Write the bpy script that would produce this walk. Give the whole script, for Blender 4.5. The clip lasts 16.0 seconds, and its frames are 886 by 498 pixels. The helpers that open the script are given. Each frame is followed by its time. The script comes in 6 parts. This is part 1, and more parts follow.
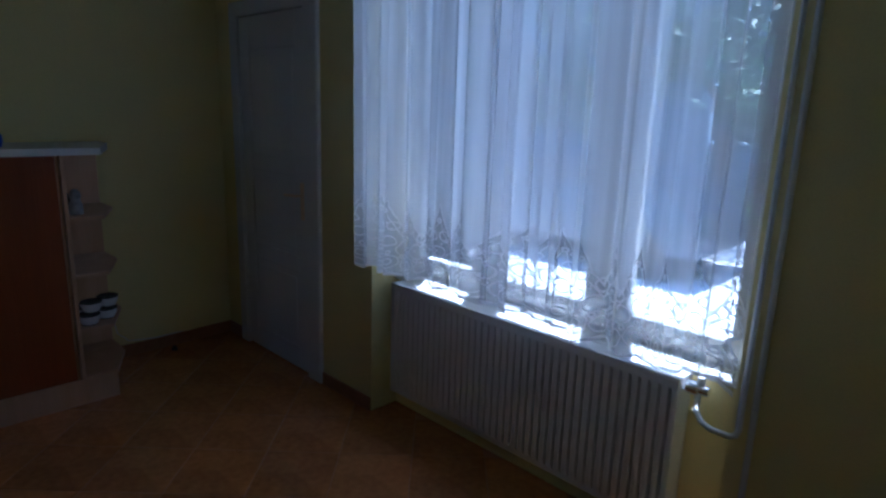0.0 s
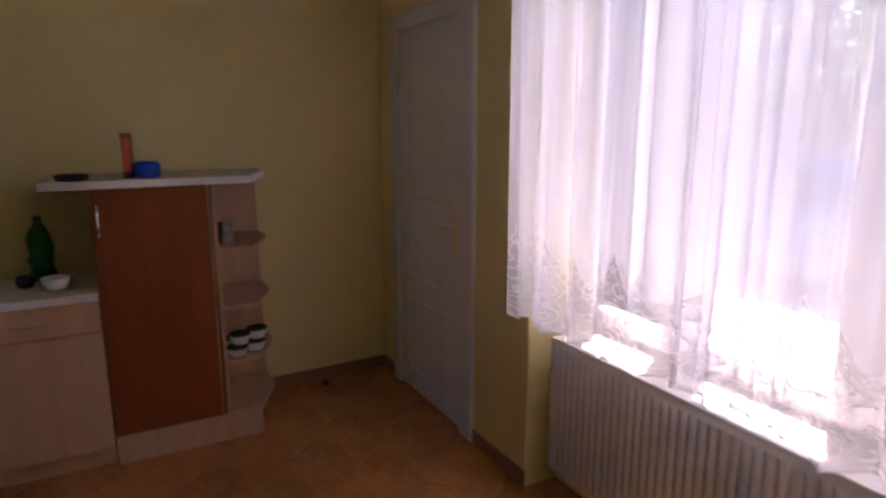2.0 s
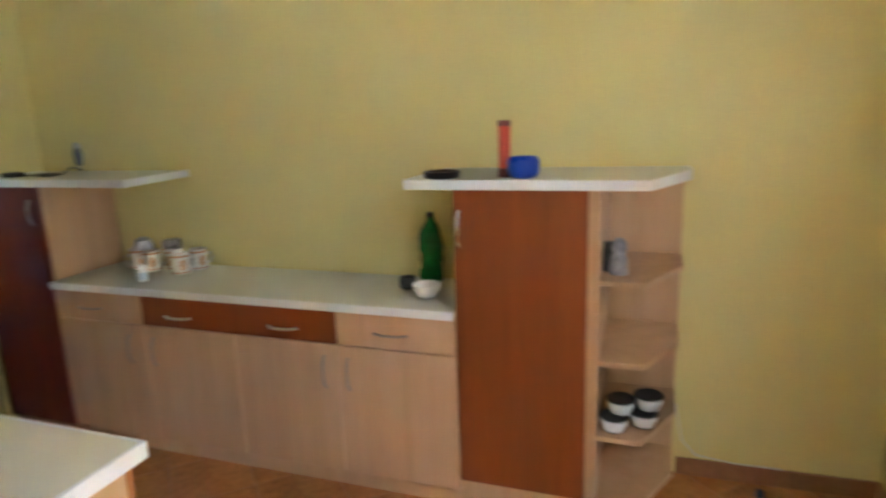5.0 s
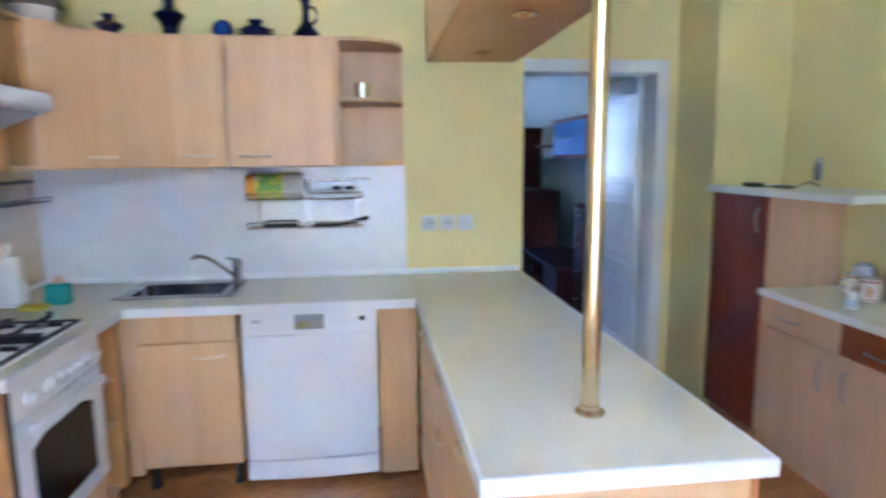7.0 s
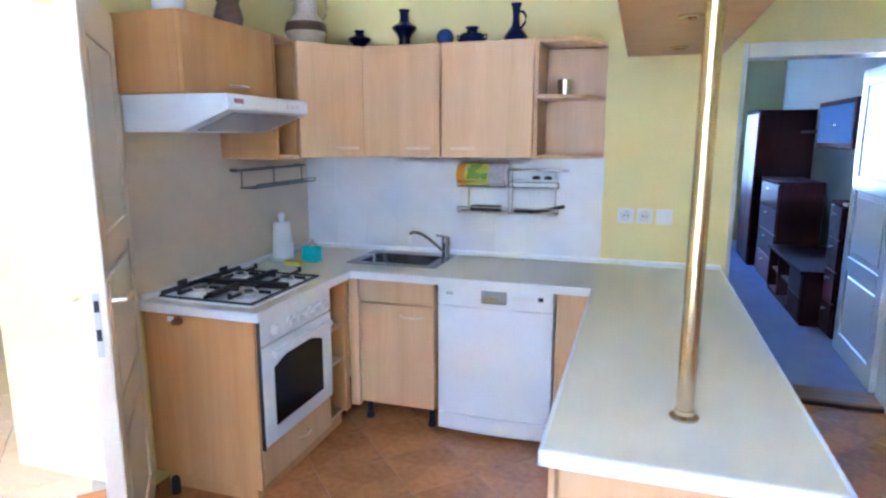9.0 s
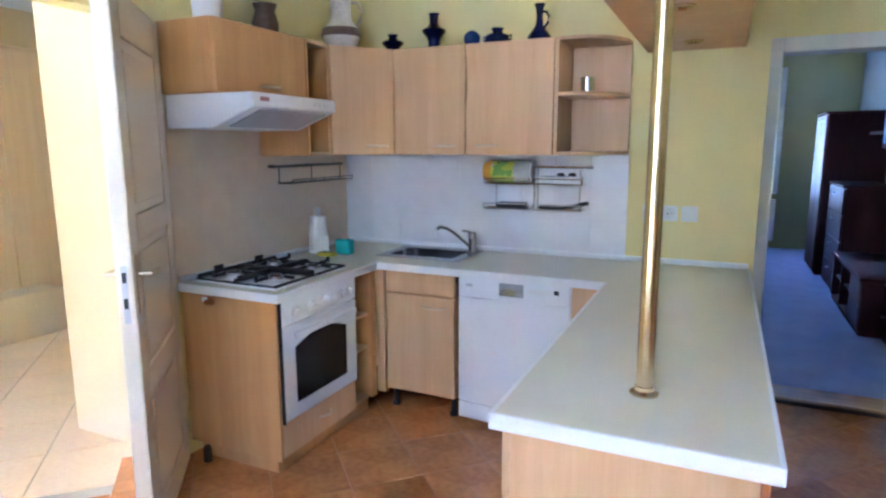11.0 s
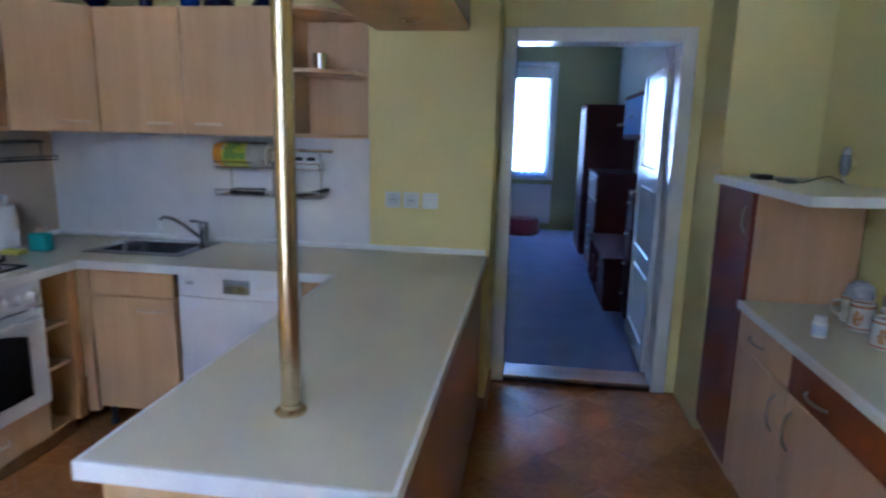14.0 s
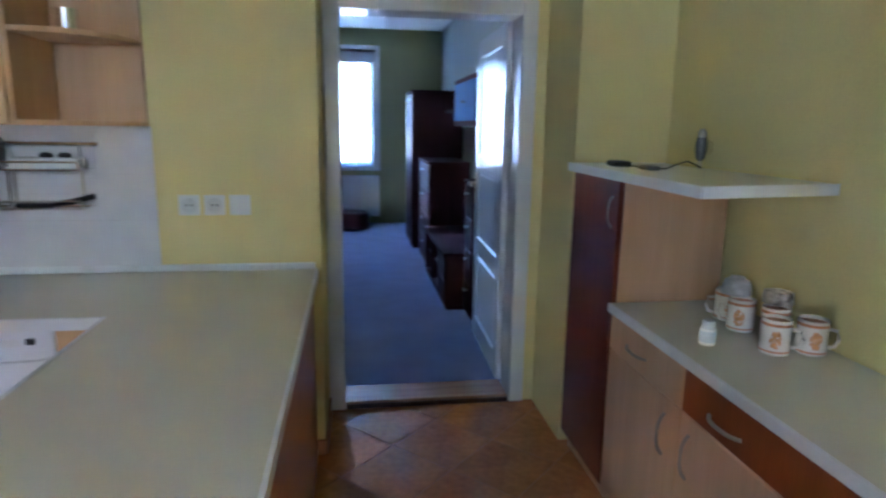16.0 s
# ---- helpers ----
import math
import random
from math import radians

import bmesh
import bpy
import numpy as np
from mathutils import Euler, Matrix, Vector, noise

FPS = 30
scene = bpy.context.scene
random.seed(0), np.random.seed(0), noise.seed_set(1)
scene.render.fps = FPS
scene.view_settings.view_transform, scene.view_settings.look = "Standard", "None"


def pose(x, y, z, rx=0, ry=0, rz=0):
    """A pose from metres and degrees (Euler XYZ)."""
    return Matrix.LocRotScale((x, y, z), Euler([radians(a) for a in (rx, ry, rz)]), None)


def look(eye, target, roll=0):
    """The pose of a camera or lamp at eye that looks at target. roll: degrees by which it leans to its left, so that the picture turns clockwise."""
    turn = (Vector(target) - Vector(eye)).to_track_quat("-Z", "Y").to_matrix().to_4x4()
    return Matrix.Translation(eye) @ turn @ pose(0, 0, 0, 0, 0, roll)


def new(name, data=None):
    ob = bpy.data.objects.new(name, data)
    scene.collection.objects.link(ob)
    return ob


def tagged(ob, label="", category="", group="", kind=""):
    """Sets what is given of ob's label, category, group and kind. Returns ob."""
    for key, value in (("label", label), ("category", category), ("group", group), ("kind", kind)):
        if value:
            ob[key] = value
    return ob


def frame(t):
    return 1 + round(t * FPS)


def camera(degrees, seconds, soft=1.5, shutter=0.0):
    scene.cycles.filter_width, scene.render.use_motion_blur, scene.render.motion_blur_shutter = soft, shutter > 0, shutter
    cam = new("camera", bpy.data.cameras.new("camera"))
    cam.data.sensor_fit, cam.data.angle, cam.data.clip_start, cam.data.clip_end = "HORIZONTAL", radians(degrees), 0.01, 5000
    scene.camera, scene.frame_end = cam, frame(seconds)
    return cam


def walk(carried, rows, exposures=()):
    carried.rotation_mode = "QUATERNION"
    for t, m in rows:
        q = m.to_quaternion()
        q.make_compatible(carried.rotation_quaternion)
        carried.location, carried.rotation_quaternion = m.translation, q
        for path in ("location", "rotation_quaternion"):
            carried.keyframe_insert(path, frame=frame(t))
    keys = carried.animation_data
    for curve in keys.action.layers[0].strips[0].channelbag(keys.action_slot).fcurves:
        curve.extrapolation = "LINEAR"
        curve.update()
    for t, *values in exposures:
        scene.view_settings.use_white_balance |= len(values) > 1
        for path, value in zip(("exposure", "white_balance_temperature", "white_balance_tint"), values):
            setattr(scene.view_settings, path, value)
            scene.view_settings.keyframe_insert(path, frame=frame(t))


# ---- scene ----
cam = camera(72.2, 16.0, soft=2.4, shutter=0.6)
PATH = [
    (0, (1.648, -2.254, 1.562), (3.016, -3.643, 1.115), 1.9),
    (0.5, (1.712, -2.367, 1.548), (3.15, -3.687, 1.112), 1.2),
    (1, (1.804, -2.419, 1.515), (3.323, -3.654, 1.109), 1.1),
    (1.5, (1.909, -2.531, 1.555), (3.528, -3.627, 1.131), 0.7),
    (2, (2.007, -2.654, 1.555), (3.736, -3.576, 1.156), -0.1),
    (2.5, (2.172, -2.786, 1.53), (3.984, -3.545, 1.157), -0.5),
    (3, (2.331, -2.973, 1.528), (4.208, -3.539, 1.135), -1.1),
    (5.5, (3.004, -3.215, 1.547), (4.607, -2.089, 1.141), -1.7),
    (6, (3.005, -3.178, 1.526), (4.174, -1.598, 1.159), -1.1),
    (6.5, (3.047, -3.171, 1.476), (3.742, -1.321, 1.171), -0.7),
    (7, (3.061, -3.256, 1.486), (3.3, -1.292, 1.192), -0.5),
    (7.5, (3.135, -3.286, 1.524), (3.004, -1.316, 1.202), -0.4),
    (8, (3.26, -3.342, 1.534), (2.821, -1.42, 1.197), -0.6),
    (8.5, (3.336, -3.395, 1.575), (2.779, -1.51, 1.208), -0.2),
    (9, (3.443, -3.451, 1.567), (2.84, -1.579, 1.203), 0.0),
    (11.5, (3.764, -3.468, 1.491), (2.887, -1.702, 1.159), -0.4),
    (12, (3.79, -3.451, 1.485), (2.884, -1.7, 1.148), -0.6),
    (12.5, (3.86, -3.381, 1.478), (3.015, -1.602, 1.13), -0.3),
    (13, (3.948, -3.288, 1.483), (3.296, -1.433, 1.118), 0.4),
    (13.5, (4.036, -3.199, 1.502), (3.574, -1.291, 1.122), 1.2),
    (14, (4.089, -3.117, 1.495), (3.817, -1.171, 1.118), 1.4),
    (14.5, (4.089, -3.002, 1.479), (3.957, -1.04, 1.112), 1.7),
    (15, (4.125, -2.843, 1.473), (4.05, -0.878, 1.107), 1.0),
    (15.5, (4.132, -2.694, 1.469), (4.141, -0.729, 1.095), 0.3),
    (16, (4.04, -2.575, 1.475), (4.329, -0.638, 1.077), 0.9),
]
EXPOSURES = [(0.0, 1.9, 4300, 12), (1.0, 2.0, 4550, 18), (1.5, 2.35, 5150, 32), (2.0, 3.4, 6500, 44), (2.5, 4.4, 7200, 66), (3.0, 5.05, 7550, 65), (5.5, 5.6, 5900, 7), (6.0, 5.7, 5500, 7), (6.5, 6.05, 4950, 14), (7.0, 6.27, 4850, 16), (7.5, 6.2, 4780, 17),
             (8.0, 6.3, 4700, 18), (9.0, 6.35, 4700, 17), (11.5, 5.8, 4850, 17), (12.0, 5.65, 4850, 17), (12.5, 5.5, 4700, 17), (13.0, 5.25, 4700, 17), (14.0, 5.05, 4700, 17), (15.0, 5.12, 4850, 15), (16.0, 5.3, 5000, 14)]
walk(cam, [(t, look(eye, target, roll)) for t, eye, target, roll in PATH], EXPOSURES)

# ---- light ----
SUN_ELEV, SUN_TURN = 72.7, 150.0
world = bpy.data.worlds.new("sky")
scene.world = world
world.use_nodes = True
wn = world.node_tree.nodes
sky = wn.new("ShaderNodeTexSky")
sky.sky_type, sky.sun_disc = "NISHITA", False
sky.sun_elevation, sky.sun_rotation = radians(SUN_ELEV), radians(SUN_TURN)
world.node_tree.links.new(sky.outputs[0], wn["Background"].inputs[0])
wn["Background"].inputs[1].default_value = 0.15
sun = new("sun", bpy.data.lights.new("sun", "SUN"))
sun.data.energy, sun.data.angle, sun.data.color = 4.5, radians(0.5), (1.0, 0.95, 0.88)
sd = Vector((math.sin(radians(SUN_TURN)) * math.cos(radians(SUN_ELEV)), math.cos(radians(SUN_TURN)) * math.cos(radians(SUN_ELEV)), math.sin(radians(SUN_ELEV))))
sun.matrix_world = look(sd * 20, (0, 0, 0))


lamp = new("window_daylight", bpy.data.lights.new("window_daylight", "AREA"))
lamp.data.shape, lamp.data.size, lamp.data.size_y = "RECTANGLE", 1.7, 0.3
lamp.data.energy, lamp.data.color = 0.9, (0.80, 0.90, 1.0)
lamp.matrix_world = look((3.15, -4.56, 2.32), (3.15, -3.4, 1.2))


# ---- materials ----
def nodes_of(name):
    m = bpy.data.materials.new(name)
    m.use_nodes = True
    t = m.node_tree
    return m, t, t.nodes["Principled BSDF"], t.nodes.new, t.links.new


def mat(name, rgb, rough=0.5, metal=0.0, fine=60.0, coarse=3.0, vary=0.12, bump=0.05, stretch=(1, 1, 1), piece=0.0, coat=0.0, rough_vary=0.1):
    """A painted, mineral or metal surface with variation at two scales."""
    m, t, bsdf, node, link = nodes_of(name)
    co = node("ShaderNodeTexCoord")
    mp = node("ShaderNodeMapping")
    mp.inputs["Scale"].default_value = stretch
    link(co.outputs["Object"], mp.inputs[0])
    small, big = node("ShaderNodeTexNoise"), node("ShaderNodeTexNoise")
    small.inputs["Scale"].default_value, small.inputs["Detail"].default_value = fine, 4
    big.inputs["Scale"].default_value, big.inputs["Detail"].default_value = coarse, 5
    link(mp.outputs[0], small.inputs[0])
    link(mp.outputs[0], big.inputs[0])
    add = node("ShaderNodeMath")
    add.operation = "ADD"
    link(small.outputs[0], add.inputs[0])
    link(big.outputs[0], add.inputs[1])
    last = add.outputs[0]
    if piece:
        info = node("ShaderNodeObjectInfo")
        mul = node("ShaderNodeMath")
        mul.operation = "MULTIPLY_ADD"
        mul.inputs[1].default_value, mul.inputs[2].default_value = piece, -piece / 2
        link(info.outputs["Random"], mul.inputs[0])
        add2 = node("ShaderNodeMath")
        add2.operation = "ADD"
        link(last, add2.inputs[0])
        link(mul.outputs[0], add2.inputs[1])
        last = add2.outputs[0]
    ramp = node("ShaderNodeMapRange")
    ramp.inputs[1].default_value, ramp.inputs[2].default_value = 0.55, 1.45
    ramp.inputs[3].default_value, ramp.inputs[4].default_value = 1 - vary, 1 + vary
    link(last, ramp.inputs[0])
    mix = node("ShaderNodeVectorMath")
    mix.operation = "SCALE"
    mix.inputs[0].default_value = rgb
    link(ramp.outputs[0], mix.inputs["Scale"])
    link(mix.outputs[0], bsdf.inputs["Base Color"])
    rr = node("ShaderNodeMapRange")
    rr.inputs[3].default_value, rr.inputs[4].default_value = max(0.02, rough - rough_vary), min(1, rough + rough_vary)
    link(big.outputs[0], rr.inputs[0])
    link(rr.outputs[0], bsdf.inputs["Roughness"])
    bsdf.inputs["Metallic"].default_value = metal
    if coat:
        bsdf.inputs["Coat Weight"].default_value, bsdf.inputs["Coat Roughness"].default_value = coat, 0.12
    if bump:
        b = node("ShaderNodeBump")
        b.inputs["Strength"].default_value, b.inputs["Distance"].default_value = bump, 0.01
        link(small.outputs[0], b.inputs["Height"])
        link(b.outputs[0], bsdf.inputs["Normal"])
    return m


def wood(name, dark, light, rough, grain=(38, 38, 1.6), coat=0.0):
    """Veneer with long grain and small flecks; grain runs along the axis of the smallest factor."""
    m, t, bsdf, node, link = nodes_of(name)
    co, mp, mp2 = node("ShaderNodeTexCoord"), node("ShaderNodeMapping"), node("ShaderNodeMapping")
    mp.inputs["Scale"].default_value = grain
    mp2.inputs["Scale"].default_value = [g * 6 for g in grain]
    info, shift = node("ShaderNodeObjectInfo"), node("ShaderNodeVectorMath")
    shift.operation = "MULTIPLY_ADD"
    shift.inputs[1].default_value = (7, 5, 3)
    link(info.outputs["Random"], shift.inputs[0])
    link(co.outputs["Object"], shift.inputs[2])
    link(shift.outputs[0], mp.inputs[0])
    link(shift.outputs[0], mp2.inputs[0])
    a, b = node("ShaderNodeTexNoise"), node("ShaderNodeTexNoise")
    a.inputs["Scale"].default_value, a.inputs["Detail"].default_value, a.inputs["Distortion"].default_value = 0.55, 5, 0.6
    b.inputs["Scale"].default_value, b.inputs["Detail"].default_value = 1.0, 3
    link(mp.outputs[0], a.inputs[0])
    link(mp2.outputs[0], b.inputs[0])
    mx = node("ShaderNodeMath")
    mx.operation = "MULTIPLY_ADD"
    mx.inputs[1].default_value = 0.45
    link(b.outputs[0], mx.inputs[0])
    link(a.outputs[0], mx.inputs[2])
    ramp = node("ShaderNodeValToRGB")
    ramp.color_ramp.elements[0].position, ramp.color_ramp.elements[1].position = 0.42, 0.98
    ramp.color_ramp.elements[0].color, ramp.color_ramp.elements[1].color = (*dark, 1), (*light, 1)
    link(mx.outputs[0], ramp.inputs[0])
    link(ramp.outputs[0], bsdf.inputs["Base Color"])
    bsdf.inputs["Roughness"].default_value = rough
    if coat:
        bsdf.inputs["Coat Weight"].default_value, bsdf.inputs["Coat Roughness"].default_value = coat, 0.1
    bm_ = node("ShaderNodeBump")
    bm_.inputs["Strength"].default_value, bm_.inputs["Distance"].default_value = 0.06, 0.004
    link(b.outputs[0], bm_.inputs["Height"])
    link(bm_.outputs[0], bsdf.inputs["Normal"])
    return m


def glass(name, tint=(1, 1, 1), gloss=0.1):
    m, t, bsdf, node, link = nodes_of(name)
    tr, gl, mx, fr = node("ShaderNodeBsdfTransparent"), node("ShaderNodeBsdfGlossy"), node("ShaderNodeMixShader"), node("ShaderNodeFresnel")
    tr.inputs[0].default_value = (*tint, 1)
    gl.inputs["Roughness"].default_value = 0.02
    fr.inputs[0].default_value = 1.45
    link(fr.outputs[0], mx.inputs[0])
    link(tr.outputs[0], mx.inputs[1])
    link(gl.outputs[0], mx.inputs[2])
    link(mx.outputs[0], t.nodes["Material Output"].inputs[0])
    return m


def emitter(name, rgb, strength):
    m, t, bsdf, node, link = nodes_of(name)
    bsdf.inputs["Base Color"].default_value = (*rgb, 1)
    bsdf.inputs["Emission Color"].default_value, bsdf.inputs["Emission Strength"].default_value = (*rgb, 1), strength
    return m


def lace_cloth(name):
    """Sheer curtain: thin weave, and an embroidered border of looping scrolls and rosettes along the hem."""
    m, t, bsdf, node, link = nodes_of(name)
    co, sep = node("ShaderNodeTexCoord"), node("ShaderNodeSeparateXYZ")
    link(co.outputs["UV"], sep.inputs[0])

    def mth(op, a, b=None, c=None):
        n = node("ShaderNodeMath")
        n.operation = op
        for i, v in enumerate((a, b, c)):
            if v is None:
                continue
            if isinstance(v, (int, float)):
                n.inputs[i].default_value = v
            else:
                link(v, n.inputs[i])
        return n.outputs[0]

    wob = node("ShaderNodeTexNoise")
    wob.inputs["Scale"].default_value = 11
    link(co.outputs["UV"], wob.inputs[0])
    u = mth("MULTIPLY_ADD", wob.outputs[0], 0.05, sep.outputs[0])
    v = mth("MULTIPLY_ADD", mth("SUBTRACT", wob.outputs[0], 0.5), 0.04, sep.outputs[1])
    cell = mth("FRACT", mth("DIVIDE", u, 0.145))
    px = mth("MULTIPLY", mth("ABSOLUTE", mth("SUBTRACT", cell, 0.5)), 0.145)

    def ring(cx, cz, r, w):
        d = mth("SQRT", mth("ADD", mth("POWER", mth("SUBTRACT", px, cx), 2.0), mth("POWER", mth("SUBTRACT", v, cz), 2.0)))
        return mth("LESS_THAN", mth("ABSOLUTE", mth("SUBTRACT", d, r)), w)

    W = 0.0026
    half = 0.0725
    arch = mth("SUBTRACT", 0.37, mth("MULTIPLY", mth("POWER", mth("DIVIDE", px, half), 0.65), 0.17))
    under = mth("LESS_THAN", v, arch)
    rings = [ring(0, 0.075, 0.036, W), ring(0, 0.075, 0.017, W), ring(0.052, 0.14, 0.030, W), ring(0.0, 0.175, 0.022, W), ring(half, 0.06, 0.030, W),
             ring(0.024, 0.235, 0.018, W), ring(half, 0.20, 0.020, W), ring(0.046, 0.10, 0.008, 0.0035), ring(0.0, 0.125, 0.008, 0.0035), ring(0.0, 0.30, 0.007, 0.0035)]
    rings.append(mth("LESS_THAN", mth("ABSOLUTE", mth("SUBTRACT", v, arch)), 0.006))
    rings.append(mth("LESS_THAN", mth("ABSOLUTE", mth("SUBTRACT", v, mth("SUBTRACT", arch, 0.045))), 0.0045))
    lace = rings[0]
    for r in rings[1:]:
        lace = mth("MAXIMUM", lace, r)
    dots = node("ShaderNodeTexVoronoi")
    dots.inputs["Scale"].default_value = 34
    link(co.outputs["UV"], dots.inputs[0])
    lace = mth("MAXIMUM", lace, mth("MULTIPLY", under, mth("LESS_THAN", dots.outputs[0], 0.17)))
    lace = mth("MAXIMUM", lace, mth("LESS_THAN", v, 0.012))
    gather = mth("MINIMUM", mth("MULTIPLY_ADD", sep.outputs[0], 0.16, 0.50), CURTAIN_DENSE + 0.03)
    weave = node("ShaderNodeTexNoise")
    weave.inputs["Scale"].default_value, weave.inputs["Detail"].default_value = 1.0, 4
    band = node("ShaderNodeMapping")
    band.inputs["Scale"].default_value = (11, 0.35, 1)
    link(co.outputs["UV"], band.inputs[0])
    link(band.outputs[0], weave.inputs[0])
    solid = mth("SUBTRACT", mth("ADD", mth("MULTIPLY_ADD", weave.outputs[0], 1.1, -0.55), gather), mth("MULTIPLY", mth("MULTIPLY", under, 0.26), mth("MINIMUM", mth("MAXIMUM", mth("MULTIPLY_ADD", sep.outputs[0], -1.6, 4.2), 0.15), 1.0)))
    solid = mth("MINIMUM", mth("MAXIMUM", mth("MAXIMUM", solid, 0.12), mth("MULTIPLY", lace, 0.86)), 0.95)
    tr, df, tl, mx1, mx2 = node("ShaderNodeBsdfTransparent"), node("ShaderNodeBsdfDiffuse"), node("ShaderNodeBsdfTranslucent"), node("ShaderNodeMixShader"), node("ShaderNodeMixShader")
    df.inputs[0].default_value = tl.inputs[0].default_value = (0.93, 0.93, 0.95, 1)
    link(mth("MULTIPLY_ADD", lace, -0.40, 0.64), mx1.inputs[0])
    link(df.outputs[0], mx1.inputs[1])
    link(tl.outputs[0], mx1.inputs[2])
    link(solid, mx2.inputs[0])
    link(tr.outputs[0], mx2.inputs[1])
    link(mx1.outputs[0], mx2.inputs[2])
    link(mx2.outputs[0], t.nodes["Material Output"].inputs[0])
    return m


CURTAIN_DENSE = 0.71
WALL = mat("yellow_wall_paint", (0.80, 0.69, 0.30), 0.7, fine=140, coarse=1.3, vary=0.07, bump=0.12)
WHITE_PAINT = mat("white_gloss_paint", (0.78, 0.77, 0.74), 0.2, fine=90, coarse=2, vary=0.05, bump=0.04)
CEIL = mat("white_ceiling_paint", (0.82, 0.81, 0.78), 0.9, fine=120, coarse=1.0, vary=0.05, bump=0.08)
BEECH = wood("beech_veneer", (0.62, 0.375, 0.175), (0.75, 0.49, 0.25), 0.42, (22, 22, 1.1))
# Beech for sides, bodies, plinths and undersides: more orange, with shade painted in.
BEECH_SHADED = wood("beech_veneer_shaded", (0.52, 0.245, 0.072), (0.64, 0.335, 0.115), 0.42, (22, 22, 1.1))
PINK_BEECH = wood("pinkish_beech_veneer", (0.57, 0.335, 0.185), (0.68, 0.43, 0.25), 0.42, (22, 22, 1.1))
CHERRY = wood("cherry_veneer", (0.20, 0.044, 0.009), (0.30, 0.070, 0.015), 0.34, (16, 16, 0.8), coat=0.15)
BROWN_PANEL = wood("brown_panel_veneer", (0.36, 0.125, 0.04), (0.47, 0.185, 0.065), 0.3, (16, 16, 0.8))
DARK_CHERRY = wood("dark_cherry_veneer", (0.14, 0.022, 0.010), (0.22, 0.042, 0.017), 0.32, coat=0.15)
MATT_MAHOGANY = wood("matt_mahogany", (0.05, 0.007, 0.009), (0.085, 0.012, 0.013), 0.75)
SATIN_MAHOGANY = wood("satin_mahogany", (0.05, 0.007, 0.009), (0.09, 0.012, 0.013), 0.48)
MAHOGANY = wood("mahogany_veneer", (0.055, 0.007, 0.010), (0.10, 0.013, 0.015), 0.35, coat=0.05)
WORKTOP = mat("cream_speckled_worktop", (0.68, 0.645, 0.515), 0.37, fine=130, coarse=2.5, vary=0.05, bump=0.01, rough_vary=0.05)
EDGE = mat("white_worktop_edging", (0.80, 0.80, 0.80), 0.4, fine=200, coarse=9, vary=0.07, bump=0.03)
TILE_FLOOR = mat("terracotta_floor_tile", (0.47, 0.188, 0.056), 0.16, fine=28, coarse=5, vary=0.34, bump=0.03, piece=0.3, coat=0.45, rough_vary=0.03)
SKIRT = mat("brown_skirting_tile", (0.33, 0.14, 0.06), 0.35, fine=30, coarse=6, vary=0.2)
GROUT = mat("brown_grout", (0.42, 0.18, 0.065), 0.9, fine=200, coarse=8, vary=0.12, bump=0.2)
WALL_TILE = mat("white_wall_tile", (0.78, 0.77, 0.77), 0.22, fine=12, coarse=3, vary=0.04, bump=0.02, piece=0.25, rough_vary=0.03)
WALL_TILE_BEIGE = mat("beige_wall_tile", (0.70, 0.575, 0.425), 0.25, fine=12, coarse=3, vary=0.05, bump=0.02, piece=0.25, rough_vary=0.02)
TILE_GROUT = mat("white_grout", (0.75, 0.74, 0.73), 0.9, fine=200, vary=0.06)
ENAMEL = mat("white_enamel", (0.80, 0.81, 0.83), 0.33, fine=60, coarse=2, vary=0.03, bump=0.0, rough_vary=0.04)
PLASTIC_W = mat("white_plastic", (0.78, 0.78, 0.76), 0.4, fine=80, vary=0.04, bump=0.0)
BLACK = mat("black_iron", (0.018, 0.018, 0.02), 0.45, fine=150, vary=0.2, bump=0.06)
RED_BRASS = mat("red_brass", (0.36, 0.15, 0.05), 0.4, 0.8, fine=90, vary=0.2)
BLACK_GLASS = mat("black_oven_glass", (0.004, 0.004, 0.006), 0.22, fine=20, vary=0.1, bump=0.0, rough_vary=0.03)
BLACK_GLASS.node_tree.nodes["Principled BSDF"].inputs["Specular IOR Level"].default_value = 0.22
STEEL = mat("brushed_steel", (0.55, 0.55, 0.56), 0.34, 1.0, fine=120, vary=0.08, bump=0.02, rough_vary=0.05)
CHROME = mat("chrome", (0.75, 0.75, 0.76), 0.1, 1.0, fine=60, vary=0.04, bump=0.0, rough_vary=0.05)
BRASS = mat("polished_brass", (0.68, 0.55, 0.34), 0.22, 1.0, fine=90, coarse=6, vary=0.10, bump=0.01, rough_vary=0.08)
BRASS_PULL = mat("satin_brass", (0.80, 0.64, 0.42), 0.32, 0.55, fine=90, vary=0.1, bump=0.0, rough_vary=0.06)
CARPET = mat("grey_blue_carpet", (0.26, 0.28, 0.45), 0.95, fine=260, coarse=4, vary=0.18, bump=0.5)
GREEN_WALL = mat("olive_wall_paint", (0.46, 0.43, 0.19), 0.8, fine=140, coarse=1.3, vary=0.06, bump=0.1)
PALE_WALL = mat("pale_wall_paint", (0.40, 0.41, 0.33), 0.8, fine=140, coarse=1.3, vary=0.06, bump=0.1)
HALL_WALL = mat("cream_hall_paint", (0.80, 0.66, 0.42), 0.8, fine=140, coarse=1.3, vary=0.05, bump=0.1)
HALL_TILE = mat("beige_hall_tile", (0.67, 0.51, 0.32), 0.4, fine=30, coarse=4, vary=0.10, bump=0.03, piece=0.3)
CURTAIN = lace_cloth("sheer_lace")
